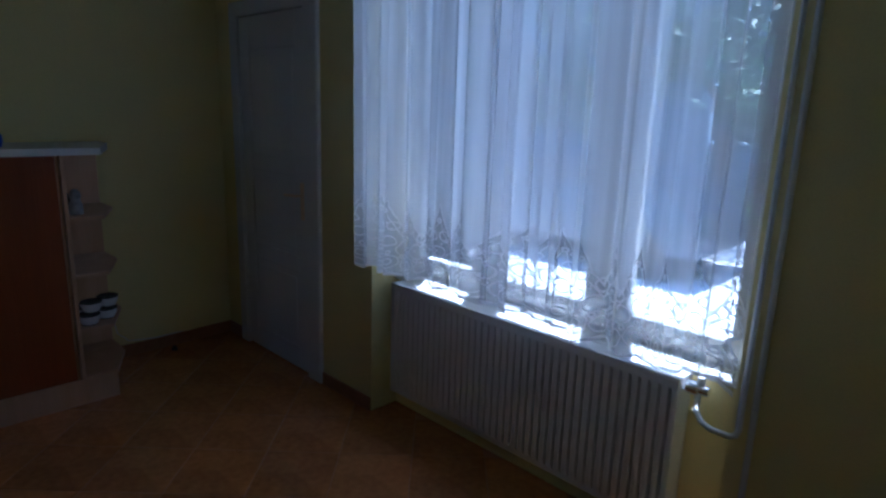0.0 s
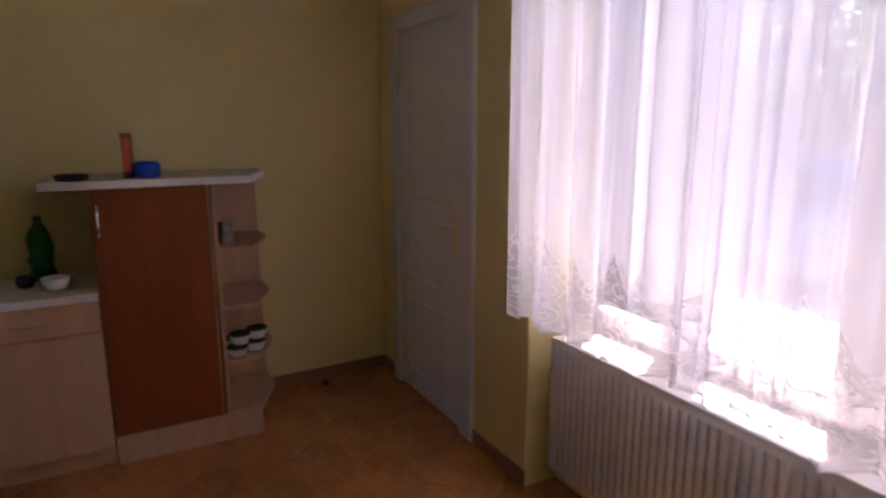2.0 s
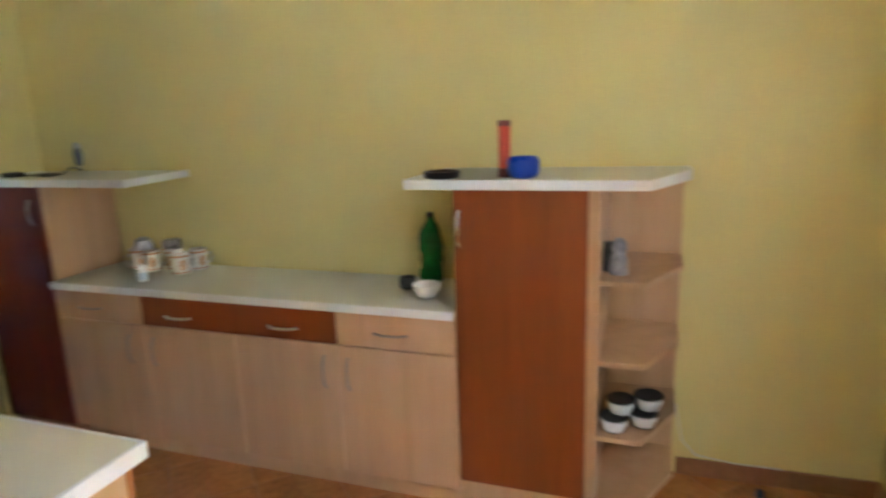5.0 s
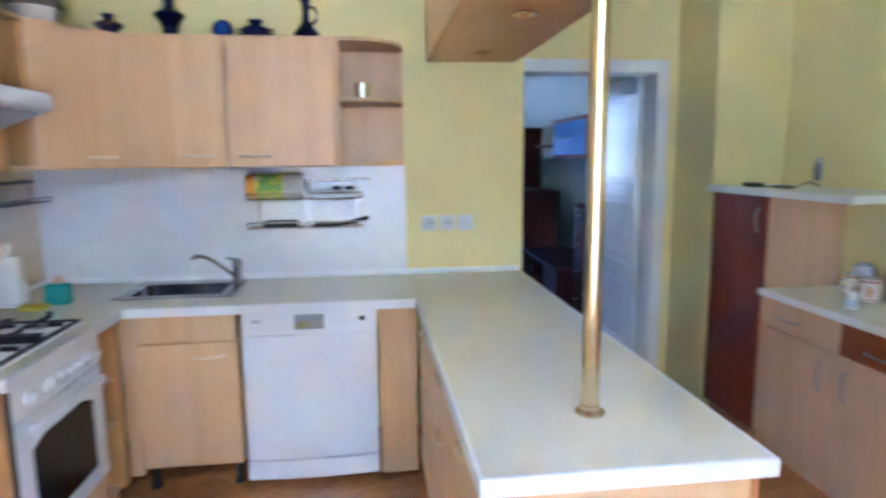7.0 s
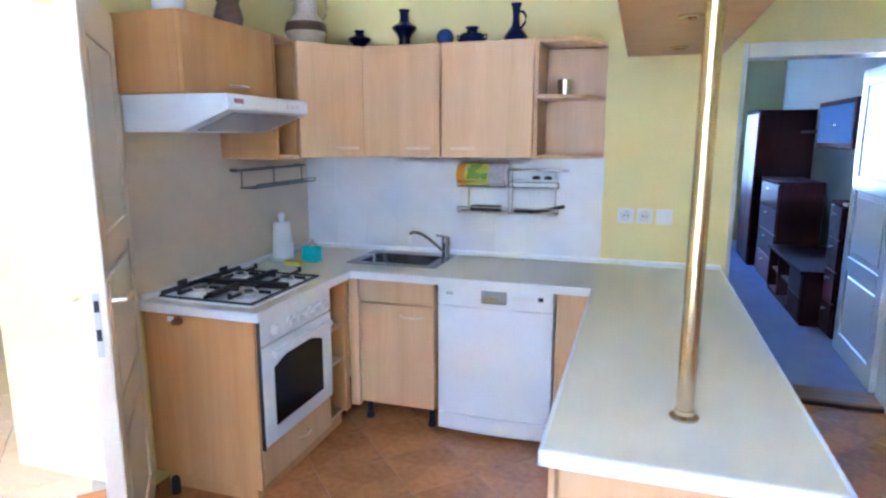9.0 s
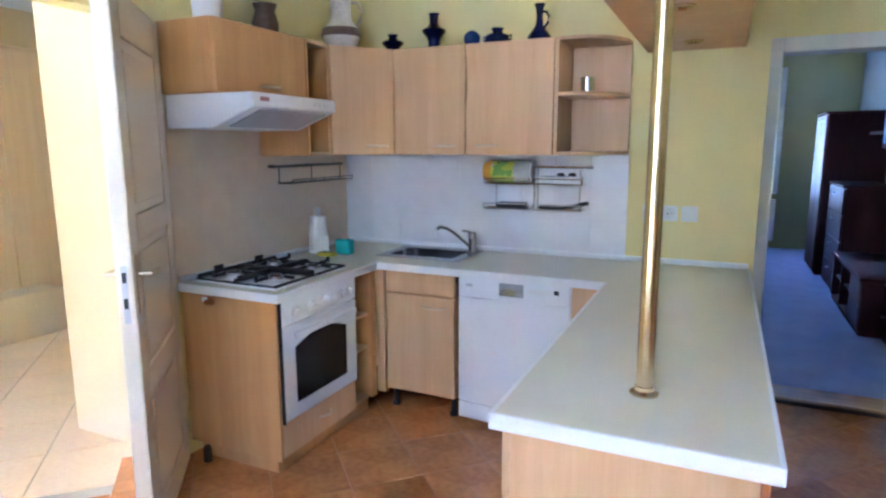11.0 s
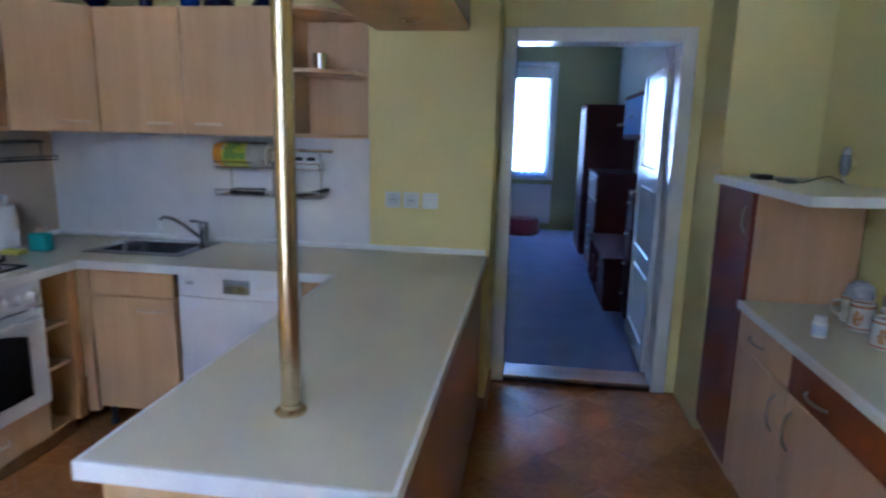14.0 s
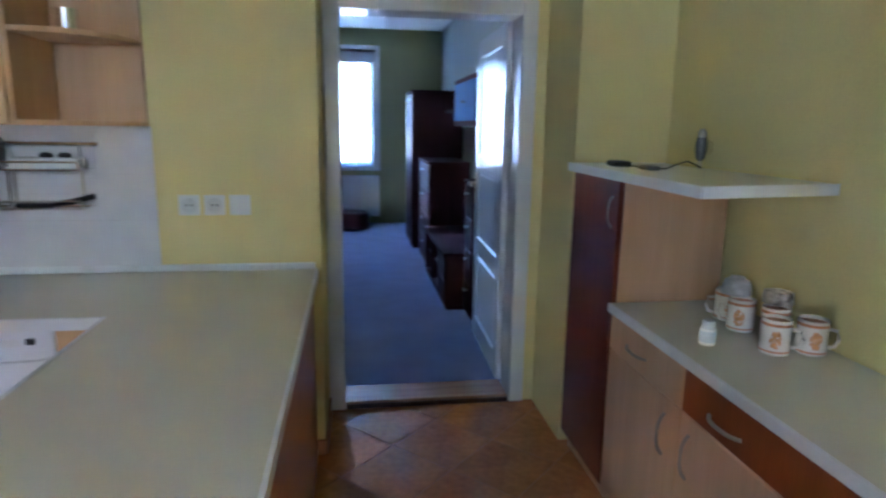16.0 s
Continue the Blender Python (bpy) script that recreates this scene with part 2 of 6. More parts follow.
def sheer(name, dense):
    m, t, bsdf, node, link = nodes_of(name)
    tr, tl, mx, ns, mr = node("ShaderNodeBsdfTransparent"), node("ShaderNodeBsdfTranslucent"), node("ShaderNodeMixShader"), node("ShaderNodeTexNoise"), node("ShaderNodeMapRange")
    # Cool sky light is put into the cloth as a blue tint.
    tl.inputs[0].default_value = (0.42, 0.52, 0.72, 1)
    ns.inputs["Scale"].default_value = 20
    mr.inputs[3].default_value, mr.inputs[4].default_value = dense - 0.1, dense + 0.1
    link(ns.outputs[0], mr.inputs[0])
    link(mr.outputs[0], mx.inputs[0])
    link(tr.outputs[0], mx.inputs[1])
    link(tl.outputs[0], mx.inputs[2])
    link(mx.outputs[0], t.nodes["Material Output"].inputs[0])
    return m


SHEER = sheer("sky_tinted_sheer", 0.8)
GLASS = glass("window_glass")
RADIATOR = mat("white_radiator_enamel", (0.76, 0.74, 0.72), 0.4, fine=80, coarse=2, vary=0.04, bump=0.02)
RUBBER = mat("dark_rubber", (0.03, 0.028, 0.026), 0.8, fine=80, vary=0.2)
BLUE_GLAZE = mat("cobalt_glaze", (0.008, 0.012, 0.055), 0.15, fine=30, coarse=8, vary=0.35, bump=0.03)


# ---- building helpers ----
def box(bm, x0, x1, y0, y1, z0, z1, bevel=0.0, seg=1):
    """Adds a box to bm, its edges rounded by bevel."""
    m = Matrix.Translation(((x0 + x1) / 2, (y0 + y1) / 2, (z0 + z1) / 2)) @ Matrix.Diagonal((abs(x1 - x0), abs(y1 - y0), abs(z1 - z0), 1))
    v = bmesh.ops.create_cube(bm, size=1, matrix=m)["verts"]
    if bevel:
        e = list({e for q in v for e in q.link_edges})
        bmesh.ops.bevel(bm, geom=e, offset=bevel, segments=seg, affect="EDGES", profile=0.7)
    return bm


def B(*a, **k):
    return box(bmesh.new(), *a, **k)


def spin(bm, profile, at, seg=24, axis="z"):
    """Adds a turned body: profile rows of (radius, height) about an axis through at."""
    rings = []
    for r, h in profile:
        row = []
        for i in range(seg):
            a = 2 * math.pi * i / seg
            c, s = r * math.cos(a), r * math.sin(a)
            p = {"z": (c, s, h), "x": (h, c, s), "y": (c, h, s)}[axis]
            row.append(bm.verts.new(Vector(at) + Vector(p)))
        rings.append(row)
    for a, b in zip(rings, rings[1:]):
        for i in range(seg):
            j = (i + 1) % seg
            bm.faces.new((a[i], a[j], b[j], b[i]))
    for row in (rings[0], rings[-1]):
        try:
            bm.faces.new(row)
        except ValueError:
            pass
    bmesh.ops.recalc_face_normals(bm, faces=bm.faces)
    return bm


def S(profile, at, seg=24, axis="z"):
    return spin(bmesh.new(), profile, at, seg, axis)


def tube(bm, pts, r, seg=10):
    """Adds a bent round bar through pts."""
    pts = [Vector(p) for p in pts]
    rings = []
    for i, p in enumerate(pts):
        d = (pts[min(i + 1, len(pts) - 1)] - pts[max(i - 1, 0)]).normalized()
        q = d.to_track_quat("Z", "Y")
        rings.append([bm.verts.new(p + q @ Vector((r * math.cos(2 * math.pi * k / seg), r * math.sin(2 * math.pi * k / seg), 0))) for k in range(seg)])
    for a, b in zip(rings, rings[1:]):
        for i in range(seg):
            j = (i + 1) % seg
            bm.faces.new((a[i], a[j], b[j], b[i]))
    bm.faces.new(rings[0][::-1])
    bm.faces.new(rings[-1])
    bmesh.ops.recalc_face_normals(bm, faces=bm.faces)
    return bm


def T(pts, r, seg=10):
    return tube(bmesh.new(), pts, r, seg)


def prism(outline, z0, z1, bevel=0.0):
    """A slab with the given outline in plan."""
    bm = bmesh.new()
    low = [bm.verts.new((x, y, z0)) for x, y in outline]
    top = [bm.verts.new((x, y, z1)) for x, y in outline]
    bm.faces.new(low[::-1])
    bm.faces.new(top)
    n = len(low)
    for i in range(n):
        bm.faces.new((low[i], low[(i + 1) % n], top[(i + 1) % n], top[i]))
    bmesh.ops.recalc_face_normals(bm, faces=bm.faces)
    if bevel:
        bmesh.ops.bevel(bm, geom=bm.edges[:], offset=bevel, segments=1, affect="EDGES")
    return bm


def mesh_of(name, bm, material, smooth=False):
    me = bpy.data.meshes.new(name)
    bm.to_mesh(me)
    bm.free()
    me.materials.append(material)
    if smooth:
        for p in me.polygons:
            p.use_smooth = True
        me.set_sharp_from_angle(angle=radians(38))
    return me


def part(name, bm, material, parent, label="", smooth=False):
    """Links a bmesh, drawn in world metres, as one mesh under a thing or a part."""
    ob = new(name, mesh_of(name, bm, material, smooth))
    ob.parent = parent
    if parent.parent is None:
        ob.matrix_parent_inverse = parent.matrix_basis.inverted()
    return tagged(ob, label)


def thing(name, at, label, category, group=""):
    ob = new(name)
    ob.empty_display_size = 0.05
    ob.location = at
    return tagged(ob, label, category, group)


def solid(name, bm, material, label, category, group="", smooth=False):
    return tagged(new(name, mesh_of(name, bm, material, smooth)), label, category, group)


def setting(name, bm, material, label, category, smooth=False):
    return tagged(new(name, mesh_of(name, bm, material, smooth)), label, category, kind="structure")


def bow_handle(parent, at, along, out, length, material=BRASS_PULL, label="satin metal bow handle", thick=0.0068, deep=0.026):
    """A bow pull: at is its middle on the front, along its direction, out the way off the front."""
    at, along, out = Vector(at), Vector(along), Vector(out)
    pts = []
    for k in range(9):
        s = -1 + k / 4
        pts.append(at + along * (s * length / 2) + out * (0.002 + deep * (1 - abs(s) ** 3)))
    return part("handle", T(pts, thick, 8), material, parent, label, True)

# ---- structure ----
X0, X1, Y0, CEIL_Z = 1.42, 5.43, -4.10, 2.72


def east_x(y):
    """The east wall's face, slightly out of square."""
    return X1 - 0.025 * y


XA, XB = 3.90, 5.00          # alcove sides
DOOR_Y = 0.447
setting("floor", B(1.40, 5.75, -4.6, 0.62, -0.1, -0.0015), GROUT, "grouted bed under terracotta kitchen tiles", "floor")
setting("ceiling", B(1.3, 5.9, -4.7, 0.6, CEIL_Z, CEIL_Z + 0.12), CEIL, "plain white painted kitchen ceiling", "ceiling")
bm = B(1.3, XA, 0.0, 0.60, 0, CEIL_Z)
setting("wall_north", bm, WALL, "yellow painted kitchen wall behind the worktop", "wall")
setting("wall_north_east", B(XB, 5.7, 0.0, 0.60, 0, CEIL_Z), WALL, "yellow painted wall beside the doorway alcove", "wall")
bm = B(XA, 3.955, DOOR_Y, 0.60, 0, CEIL_Z)
box(bm, 4.895, XB, DOOR_Y, 0.60, 0, CEIL_Z)
box(bm, 3.955, 4.895, DOOR_Y, 0.60, 2.05, CEIL_Z)
setting("wall_doorway", bm, WALL, "yellow painted alcove wall round the doorway", "wall")
setting("wall_east", prism([(X1, 0.0), (east_x(-4.62), -4.62), (5.8, -4.62), (5.8, 0.0)], 0, CEIL_Z), WALL, "long yellow painted wall behind the sideboard", "wall")
# west wall with the hall doorway
HY0, HY1 = -2.32, -1.50
bm = B(1.30, X0, HY1, 0.0, 0, CEIL_Z)
box(bm, 1.30, X0, -4.7, HY0, 0, CEIL_Z)
box(bm, 1.30, X0, HY0, HY1, 2.05, CEIL_Z)
setting("wall_west", bm, WALL, "yellow painted wall with the hall doorway", "wall")
# south wall: door, window niche, reveal
NX0, NX1, NZ = 2.20, 3.96, 2.45
DX0, DX1 = 4.525, 5.25
bm = B(NX1, DX0 - 0.06, -4.62, Y0, 0, CEIL_Z)
box(bm, DX1 + 0.04, 5.70, -4.62, Y0, 0, CEIL_Z)
box(bm, DX0 - 0.06, DX1 + 0.04, -4.62, Y0, 2.10, CEIL_Z)
box(bm, DX0 - 0.06, DX1 + 0.04, -4.62, -4.35, 0, 2.10)
box(bm, X0, NX0, -4.62, Y0, 0, CEIL_Z)
box(bm, NX0, NX1, -4.62, Y0, NZ, CEIL_Z)
box(bm, NX0, NX1, -4.62, -4.27, 0, 0.70)
setting("wall_south", bm, WALL, "yellow painted window wall with a deep niche", "wall")


def casing(name, x0, x1, y0, y1, ztop, w, label):
    bm = B(x0 - (0.13 if x0 > 4.5 else w), x0, y0, y1, 0, ztop + w, bevel=0.006)
    box(bm, x1, x1 + w, y0, y1, 0, ztop + w, bevel=0.006)
    box(bm, x0, x1, y0, y1, ztop, ztop + w, bevel=0.006)
    return setting(name, bm, WHITE_PAINT, label, "door casing")


casing("trim_doorway", 3.982, 4.862, DOOR_Y - 0.02, 0.625, 2.0, 0.078, "white painted casing round the living room doorway")
casing("trim_side_door", DX0, DX1, Y0 - 0.05, Y0 + 0.022, 2.06, 0.085, "white painted casing round the closed side door")
setting("threshold", B(3.982, 4.862, DOOR_Y, 0.66, 0.0, 0.035, bevel=0.006), wood("threshold_wood", (0.20, 0.09, 0.04), (0.42, 0.24, 0.13), 0.35, (2, 40, 40)), "worn wooden threshold in the doorway", "threshold")
# Added dark strip that paints the shadow along the threshold's front.
setting("threshold_shadow", B(3.986, 4.858, DOOR_Y - 0.019, DOOR_Y - 0.002, 0.001, 0.026, bevel=0.004), mat("threshold_shadow_brown", (0.06, 0.028, 0.015), 0.5, fine=40, vary=0.3, stretch=(0.1, 1, 1)), "dark strip painting the shadow below the doorway threshold", "threshold")
bm = bmesh.new()
for a in ((XA + 0.0, XA + 0.012, 0.0, DOOR_Y - 0.02), (NX1, DX0 - 0.132, Y0, Y0 + 0.012), (X0, NX0, Y0, Y0 + 0.012), (X0, X0 + 0.012, Y0 + 0.012, HY0), (3.86, XA, -0.012, 0.0)):
    box(bm, *a, 0, 0.075, bevel=0.003)
sk_ = prism([(east_x(-3.34), -3.34), (east_x(-3.34) - 0.012, -3.34), (east_x(Y0) - 0.012, Y0), (east_x(Y0), Y0)], 0, 0.075)
box(sk_, DX1 + 0.09, east_x(Y0) - 0.012, Y0, Y0 + 0.012, 0, 0.075)
sk_.to_mesh(tmp_me := bpy.data.meshes.new("skirting"))
sk_.free()
bm.from_mesh(tmp_me)
setting("baseboard", bm, SKIRT, "brown glazed tile skirting along the walls", "skirting")


def panel_door(name, w, h, th, panels, label, handle_side, category="door", paint=WHITE_PAINT, sunk=0.014):
    """A panelled leaf in its own axes: hinge edge at x=0, running along +x, faces at +-th/2."""
    d = new(name)
    tagged(d, label, category, kind="structure")
    bm = bmesh.new()
    st = 0.11
    zs = [0.0]
    for a, b in panels:
        zs += [a, b]
    zs.append(h)
    for a, b in zip(zs[::2], zs[1::2]):
        box(bm, st, w - st, -th / 2, th / 2, a, b, bevel=0.004)
    box(bm, 0, st, -th / 2, th / 2, 0, h, bevel=0.004)
    box(bm, w - st, w, -th / 2, th / 2, 0, h, bevel=0.004)
    part("leaf_frame", bm, paint, d)
    for a, b in panels:
        p = B(st - 0.01, w - st + 0.01, -th / 2 + sunk, th / 2 - sunk, a - 0.01, b + 0.01)
        box(p, st + 0.035, w - st - 0.035, -th / 2 + sunk * 0.43, th / 2 - sunk * 0.43, a + 0.035, b - 0.035, bevel=sunk * 0.43)
        part("panel", p, paint, d)
    hx = w - 0.055 if handle_side > 0 else 0.055
    for s in (-1, 1):
        part("escutcheon", B(hx - 0.018, hx + 0.018, s * th / 2, s * (th / 2 + 0.006), 0.92, 1.13, bevel=0.003), BRASS_PULL, d, "worn brass backplate")
        part("lever", T([(hx, s * th / 2, 1.06), (hx, s * (th / 2 + 0.045), 1.06), (hx - handle_side * 0.03, s * (th / 2 + 0.052), 1.06), (hx - handle_side * 0.11, s * (th / 2 + 0.05), 1.055)], 0.008, 8), BRASS_PULL, d, "brass lever handle", True)
    for z in (0.97, 1.06):
        part("keep_hole", B(w + 0.0031 if handle_side > 0 else -0.0045, w + 0.0045 if handle_side > 0 else -0.0031, -0.007, 0.007, z - 0.018, z + 0.018), BLACK, d, "dark latch slot")
    part("lock", B(w - 0.001 if handle_side > 0 else -0.003, w + 0.003 if handle_side > 0 else 0.001, -0.01, 0.01, 0.90, 1.10), STEEL, d, "steel lock plate in the edge")
    return d


PANELS = [(0.14, 0.60), (0.70, 1.16), (1.26, 1.86)]
door_south = panel_door("door_1", DX1 - DX0, 2.05, 0.04, PANELS, "closed white panelled side door with brass lever", -1, sunk=0.006)
door_south.matrix_basis = pose(DX0, Y0 - 0.02, 0.008, 0, 0, 0)
door_far = panel_door("door_2", 0.88, 1.97, 0.04, PANELS, "white panelled living room door standing open", 1)
door_far.matrix_basis = pose(4.857, 0.64, 0.04, 0, 0, 88)
# Cream paint with the kitchen's warm shade mixed into its colour.
door_hall = panel_door("door_3", 0.77, 2.02, 0.056, PANELS, "cream white panelled hall door standing open beside the cooker", 1, sunk=0.008, paint=mat("shade_warmed_cream_paint", (0.77, 0.69, 0.55), 0.35, fine=90, coarse=2, vary=0.06, bump=0.03))
door_hall.matrix_basis = pose(1.435, -1.50, 0.008, 0, 0, -51)

# far room
FWX0, FWX1, FWZ0, FWZ1, FAR_X, FAR_Z = 3.17, 4.375, 0.84, 2.51, 5.33, 2.80
setting("floor_carpet", B(1.6, 5.75, 0.60, 6.9, -0.08, 0.028), CARPET, "grey blue carpet of the living room", "carpet")
setting("ceiling_far", B(1.5, 5.8, 0.60, 7.0, FAR_Z, FAR_Z + 0.12), CEIL, "white painted living room ceiling", "ceiling")
bm = B(1.5, FWX0, 6.5, 6.9, 0, FAR_Z)
box(bm, FWX1, 5.8, 6.5, 6.9, 0, FAR_Z)
box(bm, FWX0, FWX1, 6.5, 6.9, 0, FWZ0)
box(bm, FWX0, FWX1, 6.5, 6.9, FWZ1, FAR_Z)
setting("wall_far_north", bm, GREEN_WALL, "greenish painted living room window wall", "wall")
setting("wall_far_east", B(FAR_X, 5.75, 0.60, 6.5, 0, FAR_Z), PALE_WALL, "pale painted living room side wall", "wall")
setting("wall_far_west", B(1.5, 1.6, 0.60, 6.5, 0, FAR_Z), PALE_WALL, "pale painted living room side wall", "wall")
w = tagged(new("window_2"), "white living room window glowing with daylight", "window", kind="structure")
bm = B(FWX0, FWX0 + 0.09, 6.60, 6.67, FWZ0, FWZ1)
for a in ((FWX1 - 0.09, FWX1, FWZ0, FWZ1), (FWX0 + 0.09, FWX1 - 0.09, FWZ0, FWZ0 + 0.09), (FWX0 + 0.09, FWX1 - 0.09, FWZ1 - 0.12, FWZ1), (3.73, 3.81, FWZ0 + 0.09, FWZ1 - 0.12)):
    box(bm, a[0], a[1], 6.60, 6.67, a[2], a[3], bevel=0.008)
part("window_frame", bm, WHITE_PAINT, w)
bm = B(FWX1, FWX1 + 0.06, 6.482, 6.4995, FWZ0 - 0.03, FWZ1 + 0.06, bevel=0.004)
box(bm, FWX0 - 0.06, FWX0, 6.482, 6.4995, FWZ0 - 0.03, FWZ1 + 0.06, bevel=0.004)
box(bm, FWX0, FWX1, 6.482, 6.4995, FWZ1, FWZ1 + 0.06, bevel=0.004)
part("casing", bm, WHITE_PAINT, w)
part("blind_cassette", B(FWX0 + 0.01, FWX1 - 0.01, 6.545, 6.598, FWZ1 - 0.17, FWZ1 - 0.01, bevel=0.01), PLASTIC_W, w, "white roller blind box")
part("window_sill", B(FWX0, FWX1 + 0.03, 6.44, 6.60, FWZ0 - 0.03, FWZ0, bevel=0.006), WHITE_PAINT, w)
for a, b in ((FWX0 + 0.09, 3.73), (3.81, FWX1 - 0.09)):
    g = part("pane", B(a, b, 6.63, 6.636, FWZ0 + 0.09, FWZ1 - 0.12), GLASS, w)
    g.visible_shadow = False

fc = thing("sheer_curtain", (3.9, 6.40, 0.85), "plain sheer curtain tinted with blue daylight at the living room window", "curtain")
bm = bmesh.new()
prev = None
for k in range(121):
    x = FWX0 + 0.02 + (FWX1 - FWX0 - 0.06) * k / 120
    y = 6.53 + 0.016 * math.sin(k * 0.9) + 0.008 * math.sin(k * 0.37)
    cur = [bm.verts.new((x, y, FWZ0 + 0.01)), bm.verts.new((x, 6.53 + 0.5 * (y - 6.53), FWZ1 - 0.18))]
    if prev:
        bm.faces.new((prev[0], cur[0], cur[1], prev[1]))
    prev = cur
part("cloth", bm, SHEER, fc, "", True)
part("rod", T([(FWX0, 6.53, FWZ1 - 0.175), (FWX1, 6.53, FWZ1 - 0.175)], 0.008, 8), WHITE_PAINT, fc, "", True)

# hall behind the west doorway
setting("floor_hall", B(-2.2, 1.40, -4.6, 0.7, -0.1, -0.006), mat("hall_grout", (0.45, 0.38, 0.28), 0.9), "grouted bed under beige hall tiles", "floor")
setting("ceiling_hall", B(-2.3, 1.3, -4.7, 0.8, CEIL_Z, CEIL_Z + 0.1), CEIL, "white painted hall ceiling", "ceiling")
bm = B(-2.3, -2.1, -4.7, 0.8, 0, CEIL_Z)
box(bm, -2.1, 0.64, 0.6, 0.8, 0, CEIL_Z)
setting("wall_hall_west", bm, HALL_WALL, "cream painted hall walls", "wall")
setting("wall_hall_north", B(0.64, 1.30, -1.49, 0.8, 0, CEIL_Z), HALL_WALL, "sunlit cream wall block in the hall", "wall")
bm = B(-2.1, -0.55, -4.7, -4.5, 0, CEIL_Z)
box(bm, 0.95, 1.30, -4.7, -4.5, 0, CEIL_Z)
box(bm, -0.55, 0.95, -4.7, -4.5, 0, 1.1)
box(bm, -0.55, 0.95, -4.7, -4.5, 2.1, CEIL_Z)
setting("wall_hall_south", bm, HALL_WALL, "cream hall wall with a window opening", "wall")

# window in the kitchen's south wall
w = tagged(new("window_1"), "white wooden three-part window behind a lace curtain", "window", kind="structure")
FY0, FY1 = -4.42, -4.35
bm = B(NX0, NX0 + 0.06, FY0, FY1, 0.70, NZ)
box(bm, NX1 - 0.06, NX1, FY0, FY1, 0.70, NZ)
box(bm, NX0 + 0.06, NX1 - 0.06, FY0, FY1, NZ - 0.06, NZ)
box(bm, NX0 + 0.06, NX1 - 0.06, FY0, FY1, 0.70, 0.76)
for x in (2.745, 3.36):
    box(bm, x, x + 0.09, FY0, FY1, 0.76, NZ - 0.06, bevel=0.005)
part("window_frame", bm, WHITE_PAINT, w)
for a, b in ((NX0 + 0.06, 2.745), (2.835, 3.36), (3.45, NX1 - 0.06)):
    bm = B(a, a + 0.05, FY1 - 0.03, FY1 + 0.025, 0.76, NZ - 0.06, bevel=0.006)
    box(bm, b - 0.05, b, FY1 - 0.03, FY1 + 0.025, 0.76, NZ - 0.06, bevel=0.006)
    box(bm, a + 0.05, b - 0.05, FY1 - 0.03, FY1 + 0.025, 0.76, 0.83, bevel=0.006)
    box(bm, a + 0.05, b - 0.05, FY1 - 0.03, FY1 + 0.025, NZ - 0.12, NZ - 0.06, bevel=0.006)
    s = part("sash", bm, WHITE_PAINT, w)
    g = part("pane", B(a + 0.05, b - 0.05, FY1 - 0.008, FY1 - 0.004, 0.83, NZ - 0.12), GLASS, s)
    g.visible_shadow = False
part("window_handle", T([(2.86, FY1 + 0.02, 1.67), (2.86, FY1 + 0.055, 1.67), (2.85, FY1 + 0.06, 1.63), (2.865, FY1 + 0.06, 1.55)], 0.012, 8), mat("dark_bronze", (0.05, 0.03, 0.02), 0.4), w, "dark metal window handle", True)
part("window_sill", B(NX0, NX1, FY1, -4.25, 0.70, 0.725, bevel=0.006), WHITE_PAINT, w)

# ---- kitchen furniture ----
CT = 0.87                    # worktop height
P0, P1, PS = 3.258, 3.888, -2.178


def slab_worktop(name, outline, label):
    wt = thing(name, (outline[0][0], outline[0][1], CT - 0.04), label, "worktop")
    part("top_surface", B(X0, 2.008, -1.443, -0.612, CT - 0.036, CT), WORKTOP, wt)
    part("top_surface", B(P0 + 0.012, P1 - 0.012, PS + 0.012, 0.0, CT - 0.036, CT), WORKTOP, wt)
    # the run along the north wall, with the sink's cut-out
    bm = bmesh.new()
    xs, ys = (X0, 1.958, 2.372, P0 + 0.012), (-0.612, -0.392, -0.118, 0.0)
    g = [[bm.verts.new((x, y, CT - 0.036)) for y in ys] for x in xs]
    cells = [bm.faces.new((g[i][j], g[i + 1][j], g[i + 1][j + 1], g[i][j + 1])) for i in range(3) for j in range(3) if (i, j) != (1, 1)]
    up = bmesh.ops.extrude_face_region(bm, geom=cells)["geom"]
    bmesh.ops.translate(bm, vec=(0, 0, 0.036), verts=[v for v in up if isinstance(v, bmesh.types.BMVert)])
    bmesh.ops.recalc_face_normals(bm, faces=bm.faces)
    part("top_surface", bm, WORKTOP, wt)
    return wt


def edging(parent, a, b, out):
    """A white rounded front edge along a worktop's side from a to b."""
    (xa, ya), (xb, yb), (ox, oy) = a, b, out
    x0, x1 = sorted((xa, xb))
    y0, y1 = sorted((ya, yb))
    if ox:
        x0, x1 = sorted((xa, xa + ox * 0.012))
    else:
        y0, y1 = sorted((ya, ya + oy * 0.012))
    part("edging", B(x0, x1, y0, y1, CT - 0.040, CT + 0.001, bevel=0.005, seg=2), EDGE, parent, "white laminate edging")


north_top = slab_worktop("kitchen_worktop", [(X0, 0), (X0, -1.443), (2.008, -1.443), (2.008, -0.612), (P0 + 0.012, -0.612), (P0 + 0.012, PS + 0.012), (P1 - 0.012, PS + 0.012), (P1 - 0.012, 0)], "cream speckled laminate worktop running round the kitchen and peninsula")
edging(north_top, (X0, -1.443), (2.02, -1.443), (0, -1))
edging(north_top, (2.008, -1.443), (2.008, -0.624), (1, 0))
edging(north_top, (2.008, -0.612), (P0, -0.612), (0, -1))
edging(north_top, (P0 + 0.012, -0.612), (P0 + 0.012, PS), (-1, 0))
